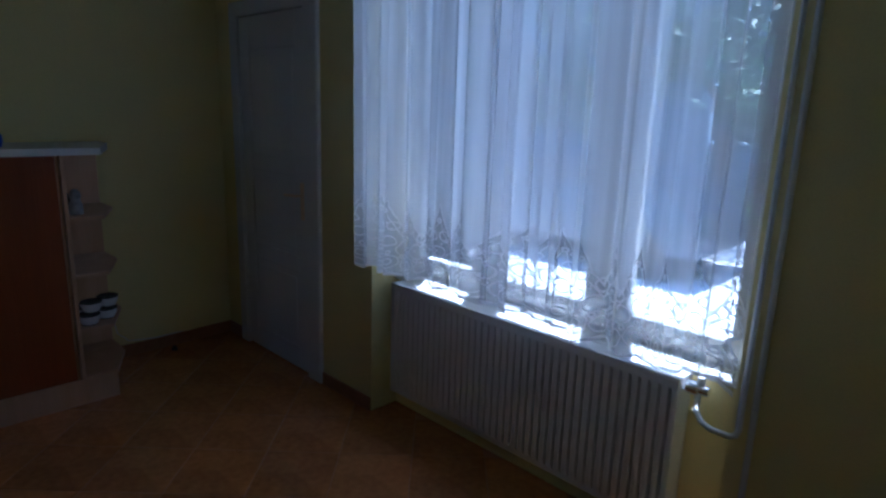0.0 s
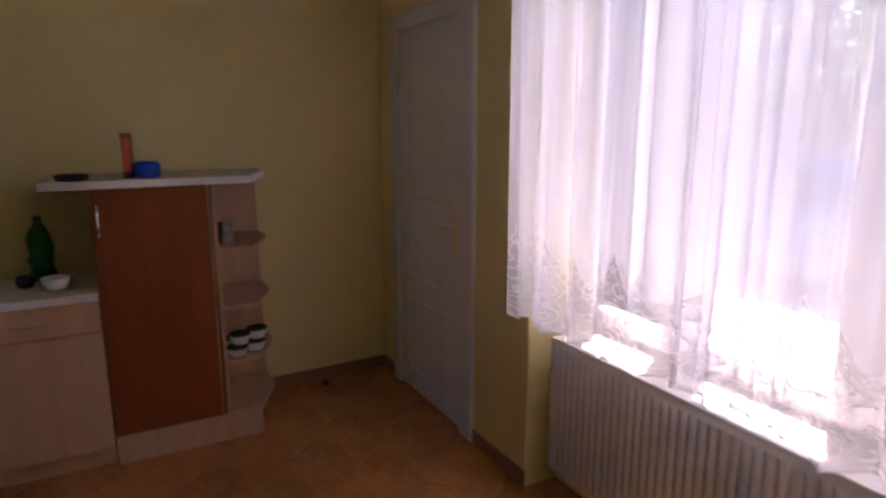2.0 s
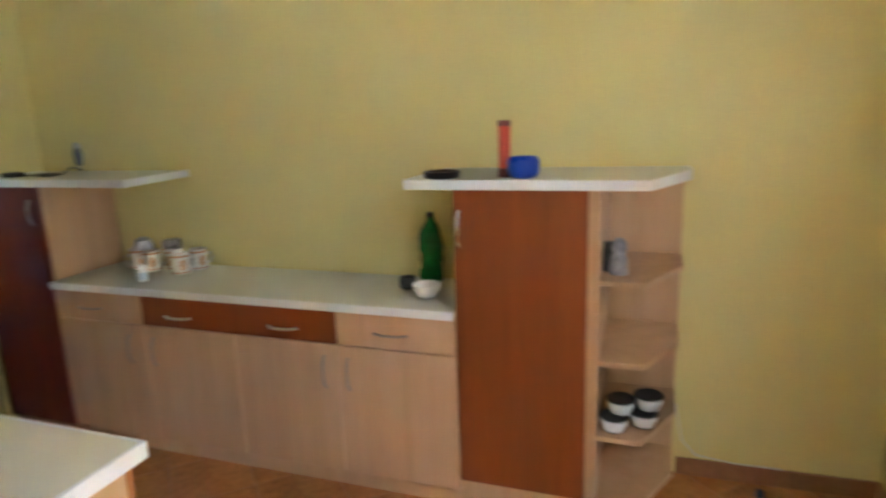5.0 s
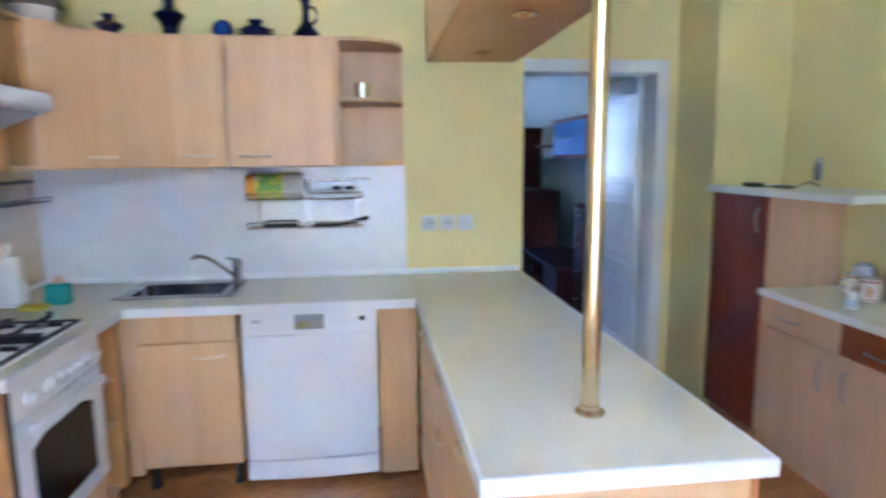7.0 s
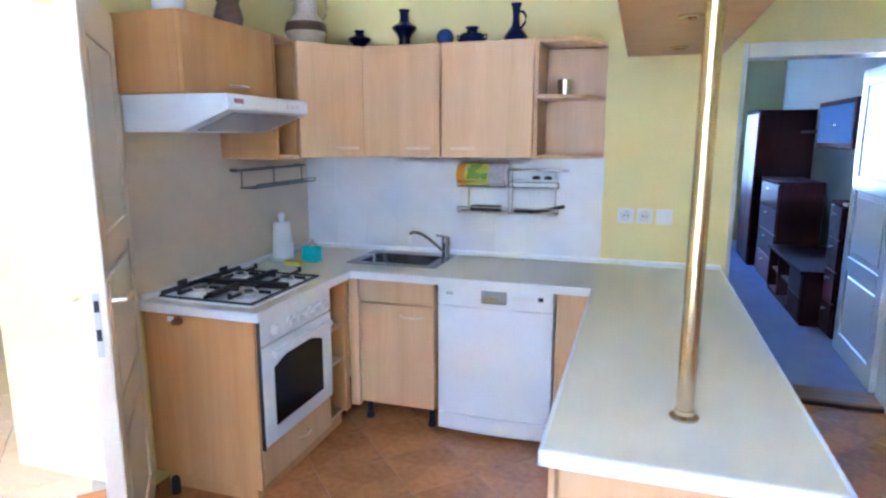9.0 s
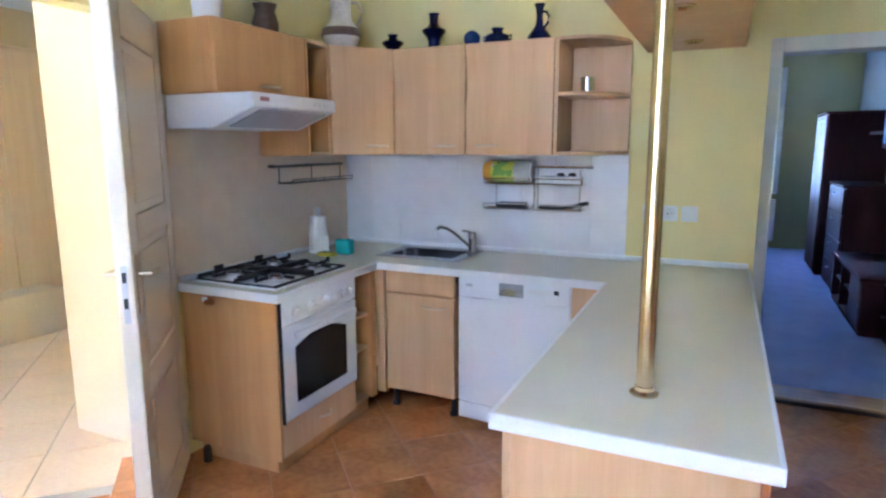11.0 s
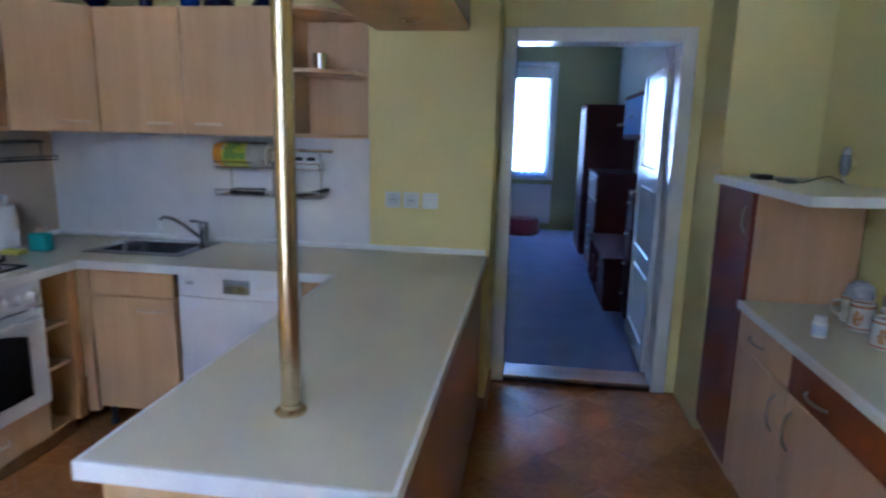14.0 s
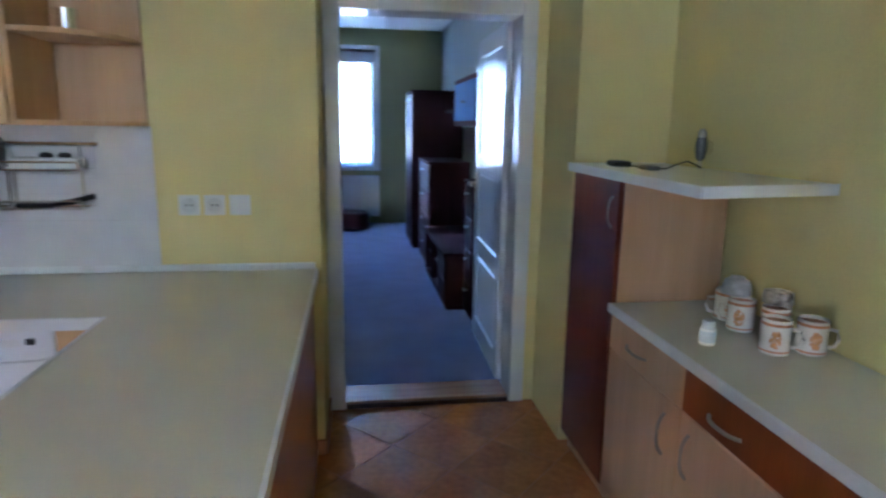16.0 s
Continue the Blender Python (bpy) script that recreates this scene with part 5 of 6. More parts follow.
# rail rack on the north splashback
rk = thing("rail_rack", (2.76, -0.05, 1.14), "chrome rail rack with two hanging shelves", "rack")
part("rail", T([(2.44, -0.055, 1.384), (3.075, -0.055, 1.384)], 0.008, 10), CHROME, rk, "", True)
for x in (2.46, 2.76, 3.05):
    part("rail_holder", T([(x, -0.003, 1.384), (x, -0.055, 1.384)], 0.010, 10), CHROME, rk, "", True)
for x0, x1, z in ((2.46, 2.735, 1.145), (2.755, 3.03, 1.145), (2.755, 3.03, 1.29), (2.46, 2.735, 1.29)):
    bm = bmesh.new()
    for y in (-0.022, -0.055, -0.09, -0.125):
        tube(bm, [(x0, y, z), (x1, y, z)], 0.0032, 6)
    for x in (x0, x1):
        tube(bm, [(x, -0.018, z), (x, -0.13, z), (x, -0.135, z + 0.03)], 0.0038, 6)
    tube(bm, [(x0, -0.135, z + 0.03), (x1, -0.135, z + 0.03)], 0.0038, 6)
    part("wire_shelf", bm, CHROME, rk, "", True)
for x in (2.50, 2.735, 2.757, 3.0):
    part("hanger", T([(x, -0.045, 1.392), (x, -0.035, 1.37), (x, -0.03, 1.29), (x, -0.03, 1.148)], 0.0035, 6), CHROME, rk, "", True)
PAPER = mat("paper", (0.80, 0.79, 0.76), 0.9, fine=90, vary=0.05)


def wrapped_paper(name):
    m, t, bsdf, node, link = nodes_of(name)
    co, v, r = node("ShaderNodeTexCoord"), node("ShaderNodeTexVoronoi"), node("ShaderNodeValToRGB")
    v.inputs["Scale"].default_value = 30
    link(co.outputs["Object"], v.inputs[0])
    link(v.outputs["Color"], r.inputs[0])
    els = r.color_ramp.elements
    els[0].color, els[1].color = (0.42, 0.47, 0.04, 1), (0.58, 0.56, 0.10, 1)
    for p, c in ((0.40, (0.20, 0.34, 0.06, 1)), (0.60, (0.62, 0.56, 0.05, 1)), (0.86, (0.50, 0.52, 0.40, 1))):
        els.new(p).color = c
    r.color_ramp.interpolation = "CONSTANT"
    link(r.outputs[0], bsdf.inputs["Base Color"])
    bsdf.inputs["Roughness"].default_value = 0.3
    return m


CARD = mat("brown_card", (0.34, 0.22, 0.12), 0.85, fine=60, vary=0.1)
pr = thing("paper_towel_pack", (2.6, -0.085, 1.293), "wrapped kitchen paper roll in yellow green film", "paper roll")
part("wrapper", S([(0.03, -0.135), (0.058, -0.128), (0.062, -0.12), (0.062, 0.12), (0.058, 0.128), (0.03, 0.135)], (2.605, -0.085, 1.357), 24, "x"), wrapped_paper("printed_film"), pr, "yellow and green printed film", True)
part("roll_end", S([(0.0575, 0.1285), (0.0555, 0.1365), (0.023, 0.1375)], (2.605, -0.085, 1.357), 24, "x"), PAPER, pr, "cream end of the paper roll", True)
part("core", S([(0.023, 0.1375), (0.0195, 0.1375), (0.0195, 0.112), (0, 0.112)], (2.605, -0.085, 1.357), 20, "x"), CARD, pr, "brown cardboard core", True)
part("orange_flap", S([(0.055, -0.150), (0.0635, -0.118), (0.0635, -0.100), (0.0628, -0.10)], (2.605, -0.085, 1.357), 24, "x"), mat("orange_film", (0.70, 0.30, 0.02), 0.4), pr, "orange end of the wrapper", True)
part("end_film", S([(0.0626, 0.035), (0.0655, 0.06), (0.0632, 0.085), (0.0655, 0.105), (0.0635, 0.12), (0.058, 0.131), (0.03, 0.138), (0.0, 0.13)], (2.605, -0.085, 1.357), 24, "x"), mat("clear_film_grey", (0.42, 0.40, 0.38), 0.25), pr, "grey crumpled clear film", True)
bx = thing("spice_box", (2.9, -0.08, 1.293), "white plastic box on the wire shelf", "box")
part("box_body", B(2.78, 3.02, -0.12, -0.04, 1.293, 1.335, bevel=0.006), PLASTIC_W, bx)
for x in (2.90, 2.965):
    part("lid", S([(0.022, 0), (0.022, 0.012), (0.012, 0.018), (0, 0.018)], (x, -0.08, 1.335), 14), BLACK, bx, "black round lid", True)
ut = thing("black_tongs", (2.9, -0.08, 1.149), "black plastic kitchen tools lying on the wire shelf", "utensil")
part("blade", B(2.78, 2.92, -0.10, -0.065, 1.149, 1.162, bevel=0.004), BLACK, ut)
part("grip", T([(2.92, -0.082, 1.16), (2.98, -0.085, 1.168), (3.06, -0.09, 1.19)], 0.011, 8), BLACK, ut, "", True)
ut = thing("black_tray", (2.6, -0.08, 1.149), "black flat dish lying on the wire shelf", "dish")
part("tray", B(2.53, 2.70, -0.12, -0.04, 1.149, 1.180, bevel=0.010, seg=2), BLACK, ut)
# rail rack on the west splashback
DARK_STEEL = mat("dark_steel_rail", (0.16, 0.155, 0.15), 0.4, 0.8, fine=80, vary=0.1)
rk = thing("rail_rack", (1.46, -0.45, 1.29), "dark chrome hanging rail and shelf by the hob", "rack")
part("rail", T([(1.475, -0.80, 1.395), (1.475, -0.13, 1.395)], 0.008, 10), DARK_STEEL, rk, "", True)
for y in (-0.78, -0.45, -0.16):
    part("rail_holder", T([(1.424, y, 1.395), (1.475, y, 1.395)], 0.009, 8), DARK_STEEL, rk, "", True)
bm = bmesh.new()
for x in (1.445, 1.475, 1.505, 1.535):
    tube(bm, [(x, -0.72, 1.30), (x, -0.12, 1.30)], 0.004, 6)
for y in (-0.72, -0.42, -0.12):
    tube(bm, [(1.44, y, 1.30), (1.54, y, 1.30), (1.545, y, 1.32)], 0.004, 6)
    tube(bm, [(1.45, y, 1.30), (1.45, y, 1.39)], 0.0035, 6)
tube(bm, [(1.545, -0.72, 1.32), (1.545, -0.12, 1.32)], 0.004, 6)
part("wire_shelf", bm, DARK_STEEL, rk, "", True)

# worktop things
kr = thing("kitchen_roll", (1.505, -0.45, CT), "white kitchen paper roll on an upright holder", "paper roll")
part("roll", S([(0.02, 0.012), (0.056, 0.012), (0.060, 0.02), (0.055, 0.10), (0.047, 0.215), (0.02, 0.215)], (1.505, -0.45, CT), 24), PAPER, kr, "", True)
part("holder_base", S([(0.065, 0), (0.065, 0.008), (0.05, 0.012), (0, 0.012)], (1.505, -0.45, CT), 24), PLASTIC_W, kr, "", True)
part("holder_pin", S([(0.010, 0.215), (0.014, 0.22), (0.019, 0.245), (0.017, 0.265), (0, 0.272)], (1.505, -0.45, CT), 12), PLASTIC_W, kr, "", True)
part("loose_sheet", prism([(1.545, -0.488), (1.549, -0.49), (1.575, -0.445), (1.571, -0.443)], CT + 0.013, CT + 0.10), PAPER, kr, "hanging loose sheet")
sp = thing("soap_bottle", (1.70, -0.46, CT), "turquoise washing-up liquid bottle", "bottle")
bm = B(1.650, 1.752, -0.492, -0.432, CT, CT + 0.088, bevel=0.014, seg=3)
spin(bm, [(0.03, 0.085), (0.024, 0.098), (0.014, 0.100), (0.013, 0.102)], (1.705, -0.46, CT), 16)
part("bottle_body", bm, mat("turquoise_plastic", (0.06, 0.46, 0.47), 0.22, fine=30, vary=0.15), sp, "", True)
part("cap", S([(0.026, 0.094), (0.024, 0.106), (0.012, 0.112), (0.008, 0.128), (0, 0.128)], (1.705, -0.46, CT), 14), mat("peach_cap", (0.62, 0.42, 0.28), 0.4), sp, "peach coloured pump cap", True)
solid("sponge", B(1.60, 1.70, -0.60, -0.54, CT + 0.0005, CT + 0.022, bevel=0.005, seg=2), mat("yellow_sponge", (0.72, 0.62, 0.08), 0.95, fine=160, vary=0.2, bump=0.5), "yellow dish sponge lying on the worktop", "sponge")

# sockets on the yellow wall
for x in (3.382, 3.480, 3.580):
    so = thing("wall_socket", (x, -0.01, 1.143), "white wall socket plate on the yellow wall", "socket", "sockets above the worktop")
    part("plate", B(x - 0.041, x + 0.041, -0.011, -0.0005, 1.102, 1.184, bevel=0.004, seg=2), PLASTIC_W, so)
    if x < 3.55:
        part("socket_face", S([(0.031, -0.011), (0.031, -0.0125), (0.026, -0.0125), (0.024, -0.0115), (0, -0.0115)], (x, 0, 1.143), 20, "y"), mat("socket_grey", (0.70, 0.70, 0.69), 0.5), so, "round recessed socket face", True)
        for s in (-1, 1):
            part("pin_hole", S([(0.004, -0.0117), (0.004, -0.0122), (0, -0.0122)], (x + s * 0.010, 0, 1.143), 8, "y"), BLACK, so)
    else:
        part("rocker", B(x - 0.03, x + 0.03, -0.016, -0.011, 1.113, 1.173, bevel=0.003), PLASTIC_W, so)

# ---- on the sideboard ----
MUG_CREAM = mat("cream_mug_glaze", (0.76, 0.70, 0.60), 0.2, fine=40, vary=0.05, bump=0.0)
MUG_RED = mat("orange_mug_print", (0.52, 0.20, 0.07), 0.3, fine=90, coarse=30, vary=0.5, bump=0.0)
MUG_OCHRE = mat("ochre_mug_print", (0.58, 0.27, 0.09), 0.3, fine=90, coarse=30, vary=0.5, bump=0.0)


def mug(at, turn):
    x, y, z = at
    h, r = 0.104, 0.0415
    m = thing("mug", at, "cream mug with red stripes and an ochre printed motif", "mug", "mugs on the sideboard")
    part("cup", S([(r - 0.003, 0), (r, 0.003), (r, h - 0.002), (r - 0.002, h), (r - 0.004, h - 0.002), (r - 0.004, 0.01), (0, 0.008)], at, 24), MUG_CREAM, m, "", True)
    for z0, z1 in ((0.086, 0.094), (0.008, 0.013)):
        part("stripe", S([(r + 0.0004, z0), (r + 0.0006, (z0 + z1) / 2), (r + 0.0004, z1)], at, 24), MUG_RED, m, "orange red printed stripe", True)
    c, s = math.cos(turn), math.sin(turn)
    rng = random.Random(int(abs(x * 1000) + abs(y * 1000)))
    for side in (1.57, -1.57):
        bm = bmesh.new()
        for k in range(80):
            fa, fr = rng.uniform(0, 6.283), math.sqrt(rng.random())
            w = rng.uniform(0.10, 0.20)
            a, dz = turn + side + 0.36 * fr * math.cos(fa), 0.048 + 0.026 * fr * math.sin(fa)
            pts = [(x + (r + 0.0006) * math.cos(q), y + (r + 0.0006) * math.sin(q)) for q in (a - w / 2, a, a + w / 2)]
            pts += [(x + (r + 0.0001) * math.cos(q), y + (r + 0.0001) * math.sin(q)) for q in (a + w / 2, a, a - w / 2)]
            b2 = prism(pts, z + dz - 0.0028, z + dz + rng.uniform(0.001, 0.003))
            b2.to_mesh(tm := bpy.data.meshes.new("print"))
            b2.free()
            bm.from_mesh(tm)
        part("print", bm, MUG_OCHRE, m, "ochre printed motif")
    pts = [(x + c * (r - 0.002), y + s * (r - 0.002), z + 0.075), (x + c * (r + 0.022), y + s * (r + 0.022), z + 0.072), (x + c * (r + 0.030), y + s * (r + 0.030), z + 0.048), (x + c * (r + 0.020), y + s * (r + 0.020), z + 0.024), (x + c * (r - 0.002), y + s * (r - 0.002), z + 0.020)]
    part("handle", T(pts, 0.0055, 8), MUG_CREAM, m, "", True)
    return m


mug((5.285, -0.838, ST), 2.4)
mug((5.258, -1.040, ST), -0.6)
mug((5.362, -1.058, ST), -0.4)
mug((5.31, -0.725, ST), 2.8)
mug((5.395, -0.86, ST), 0.3)
mug((5.335, -0.935, ST), 1.4)
gbw = thing("upturned_bowl", (5.298, -0.782, ST + 0.1045), "grey white patterned bowl upturned on the mugs", "bowl")
part("bowl", S([(0.046, 0), (0.048, 0.004), (0.047, 0.022), (0.038, 0.046), (0.024, 0.052), (0.024, 0.058), (0.020, 0.058), (0, 0.052)], (5.298, -0.782, ST + 0.1045), 24), mat("grey_patterned_glaze", (0.45, 0.46, 0.50), 0.3, fine=45, coarse=20, vary=0.45, bump=0.0), gbw, "", True)
glazed("upturned_cup", [(0.044, 0), (0.046, 0.004), (0.045, 0.03), (0.042, 0.038), (0.036, 0.040), (0, 0.040)], (5.362, -0.90, ST + 0.1045), mat("dark_patterned_glaze", (0.42, 0.36, 0.32), 0.3, fine=42, coarse=26, vary=0.9, bump=0.0), "upturned cup with a dark pattern on the mugs", "cup")
pb = thing("pill_bottle", (5.097, -0.957, ST), "small white plastic pill bottle with pale label", "bottle")
part("bottle_body", S([(0.022, 0), (0.024, 0.003), (0.024, 0.05), (0.019, 0.056), (0, 0.056)], (5.097, -0.957, ST), 18), PLASTIC_W, pb, "", True)
part("label_band", S([(0.0243, 0.01), (0.0245, 0.02), (0.0245, 0.038), (0.0243, 0.044)], (5.097, -0.957, ST), 18), mat("pale_blue_label", (0.50, 0.58, 0.66), 0.5), pb, "pale blue paper label", True)
part("cap", S([(0.019, 0.056), (0.019, 0.074), (0.017, 0.076), (0, 0.076)], (5.097, -0.957, ST), 18), PLASTIC_W, pb, "white screw cap", True)
BZ = TZ + 0.032
cg = thing("phone_charger", (5.10, -0.30, BZ), "black charger with a loose cable on the board", "charger")
part("adapter", B(5.08, 5.15, -0.25, -0.16, BZ, BZ + 0.022, bevel=0.005), BLACK, cg)
part("plug", B(5.12, 5.17, -0.45, -0.36, BZ, BZ + 0.016, bevel=0.005), mat("grey_plug", (0.16, 0.16, 0.17), 0.5), cg, "grey connector")
part("cable", T([(5.14, -0.20, BZ + 0.004), (5.16, -0.26, BZ + 0.004), (5.15, -0.33, BZ + 0.006), (5.15, -0.40, BZ + 0.006), (5.20, -0.43, BZ + 0.006), (5.27, -0.38, BZ + 0.02), (5.33, -0.35, BZ + 0.03), (5.375, -0.35, BZ + 0.012), (5.392, -0.35, BZ + 0.004)], 0.003, 6), BLACK, cg, "", True)
nl = thing("plug_in_freshener", (5.41, -0.31, BZ), "clear and grey plug-in air freshener at the wall socket", "air freshener")
part("socket_plate", S([(0.028, 0.0), (0.028, -0.006), (0.024, -0.009), (0, -0.009)], (east_x(-0.31), -0.31, BZ + 0.085), 20, "x"), WALL, nl, "round socket face painted like the wall", True)
part("holder", S([(0.008, 0.03), (0.016, 0.04), (0.021, 0.065), (0.022, 0.095), (0.017, 0.122)], (5.405, -0.31, BZ), 16), mat("grey_translucent", (0.30, 0.31, 0.34), 0.12, 0.4), nl, "glossy grey capsule", True)
part("flask", S([(0.016, 0.122), (0.018, 0.128), (0.014, 0.148), (0.006, 0.155), (0, 0.155)], (5.405, -0.31, BZ), 16), mat("clear_grey_cap", (0.52, 0.50, 0.46), 0.15), nl, "pale clear cap", True)
part("nozzle", S([(0.006, 0.0), (0.010, 0.004), (0.008, 0.03)], (5.405, -0.31, BZ), 12), mat("cream_plastic", (0.62, 0.56, 0.40), 0.4), nl, "cream neck", True)
gb = thing("green_bottle", (5.385, -2.30, ST), "empty green plastic water bottle", "bottle")
bm = S([(0.04, 0), (0.051, 0.006), (0.052, 0.03), (0.050, 0.05), (0.047, 0.07), (0.052, 0.09), (0.053, 0.105), (0.048, 0.125), (0.053, 0.15), (0.052, 0.19), (0.044, 0.225), (0.03, 0.25), (0.019, 0.268), (0.015, 0.285), (0, 0.285)], (5.385, -2.30, ST), 28)
for v in bm.verts:
    d = v.co - Vector((5.385, -2.30, v.co.z))
    h = v.co.z - ST
    if d.length > 0.03:
        q = math.atan2(d.y, d.x)
        v.co += d.normalized() * (0.004 * math.sin(3 * q + 42 * h) + 0.003 * math.sin(5 * q - 67 * h)) * min(1.0, h * 30)
part("bottle_body", bm, mat("green_bottle_plastic", (0.008, 0.15, 0.035), 0.1, fine=40, coarse=9, vary=0.3, bump=0.04), gb, "crumpled green plastic", True)
part("cap", S([(0.016, 0.285), (0.016, 0.305), (0, 0.306)], (5.385, -2.30, ST), 16), BLACK, gb, "dark screw cap", True)
glazed("white_bowl", [(0.026, 0), (0.036, 0.004), (0.054, 0.032), (0.056, 0.056), (0.052, 0.056), (0.047, 0.032), (0.03, 0.012), (0, 0.01)], (5.145, -2.365, ST), PLASTIC_W, "small white bowl beside the green bottle", "bowl")
glazed("black_egg_cup", [(0.024, 0), (0.034, 0.01), (0.038, 0.03), (0.033, 0.05), (0.016, 0.056), (0, 0.056)], (5.25, -2.24, ST), BLACK, "small black pot beside the green bottle", "pot")
glazed("black_ashtray", [(0.045, 0), (0.062, 0.004), (0.068, 0.027), (0.058, 0.029), (0.05, 0.012), (0, 0.01)], (5.05, -2.48, BZ), BLACK, "flat black round dish on the board", "dish")
rc = thing("red_tube", (5.105, -2.70, BZ), "tall red cardboard tube on the board", "tube")
part("tube_body", S([(0.021, 0), (0.022, 0.002), (0.022, 0.02), (0.0215, 0.022), (0.0215, 0.185), (0.022, 0.187), (0.022, 0.195), (0, 0.196)], (5.105, -2.70, BZ), 18), mat("red_orange_card", (0.62, 0.07, 0.03), 0.45, fine=60, vary=0.1), rc, "", True)
part("lid", S([(0.0235, 0.18), (0.0235, 0.2), (0, 0.2005)], (5.105, -2.70, BZ), 18), mat("dark_red_lid", (0.22, 0.06, 0.05), 0.4), rc, "dark lid", True)
part("foot", S([(0.025, 0), (0.025, 0.03), (0.022, 0.032)], (5.105, -2.70, BZ), 18), mat("maroon_foot", (0.16, 0.02, 0.02), 0.4), rc, "maroon base ring", True)
glazed("blue_cup", [(0.038, 0), (0.05, 0.008), (0.056, 0.03), (0.055, 0.06), (0.045, 0.075), (0.04, 0.075), (0.045, 0.05), (0.03, 0.015), (0, 0.012)], (5.075, -2.775, BZ), mat("vivid_blue_glaze", (0.01, 0.06, 0.50), 0.25, fine=40, vary=0.1), "vivid blue ceramic cup on the board", "cup")
# end shelf contents
fg = thing("gnome_figure", (5.10, -3.10, 0.984), "small grey and white figurine on the end shelf", "figurine")
part("figure", S([(0.03, 0), (0.034, 0.01), (0.03, 0.05), (0.022, 0.075), (0.028, 0.095), (0.022, 0.115), (0.01, 0.128), (0, 0.13)], (5.10, -3.105, 0.984), 16), mat("grey_stone", (0.34, 0.33, 0.34), 0.6, fine=40, coarse=18, vary=0.5), fg, "", True)
glazed("dark_jar", [(0.022, 0), (0.026, 0.01), (0.026, 0.07), (0.018, 0.09), (0.018, 0.105), (0, 0.106)], (5.14, -3.068, 0.984), BLACK, "small dark jar behind the figurine", "jar")
for k, (x, y, z) in enumerate(((5.06, -3.105, 0.409), (5.12, -3.205, 0.409), (5.085, -3.125, 0.467), (5.14, -3.22, 0.467), (5.20, -3.12, 0.409))):
    b = thing("rimmed_cup", (x, y, z), "white enamel cup with a black rim, stacked", "cup", "stacked cups on the end shelf")
    part("cup_body", S([(0.03, 0), (0.036, 0.004), (0.049, 0.03), (0.051, 0.053), (0.047, 0.053), (0.043, 0.03), (0, 0.008)], (x, y, z), 22), ENAMEL, b, "", True)
    part("rim", S([(0.0512, 0.051), (0.0530, 0.0545), (0.051, 0.058), (0.046, 0.056)], (x, y, z), 22), BLACK, b, "black rim", True)
    part("foot_ring", S([(0.031, 0), (0.0365, 0.0), (0.0370, 0.004), (0.036, 0.005)], (x, y, z), 22), BLACK, b, "black foot ring", True)
solid("door_stop", S([(0.016, 0), (0.018, 0.006), (0.014, 0.028), (0, 0.03)], (5.42, -3.66, 0.0), 14), RUBBER, "small dark rubber door stop on the floor", "door stop", "", True)
cb = solid("wall_cable", T([(east_x(y) + dx, y, z) for dx, y, z in ((-0.004, -3.33, 0.32), (-0.008, -3.36, 0.16), (-0.014, -3.42, 0.10), (-0.013, -3.57, 0.082), (-0.013, -3.75, 0.082))], 0.003, 6), PLASTIC_W, "thin white cable running along the skirting", "cable", "", True)


# ---- street outside ----
def leaf_material(name, rgb):
    m, t, bsdf, node, link = nodes_of(name)
    g, mr, vm = node("ShaderNodeNewGeometry"), node("ShaderNodeMapRange"), node("ShaderNodeVectorMath")
    mr.inputs[3].default_value, mr.inputs[4].default_value = 0.55, 1.5
    link(g.outputs["Random Per Island"], mr.inputs[0])
    vm.operation = "SCALE"
    vm.inputs[0].default_value = rgb
    link(mr.outputs[0], vm.inputs["Scale"])
    link(vm.outputs[0], bsdf.inputs["Base Color"])
    bsdf.inputs["Roughness"].default_value = 0.6
    return m


LEAF = leaf_material("green_leaves", (0.05, 0.085, 0.03))
BARK = mat("grey_bark", (0.12, 0.10, 0.08), 0.9, fine=30, vary=0.3, bump=0.6, stretch=(1, 1, 0.2))


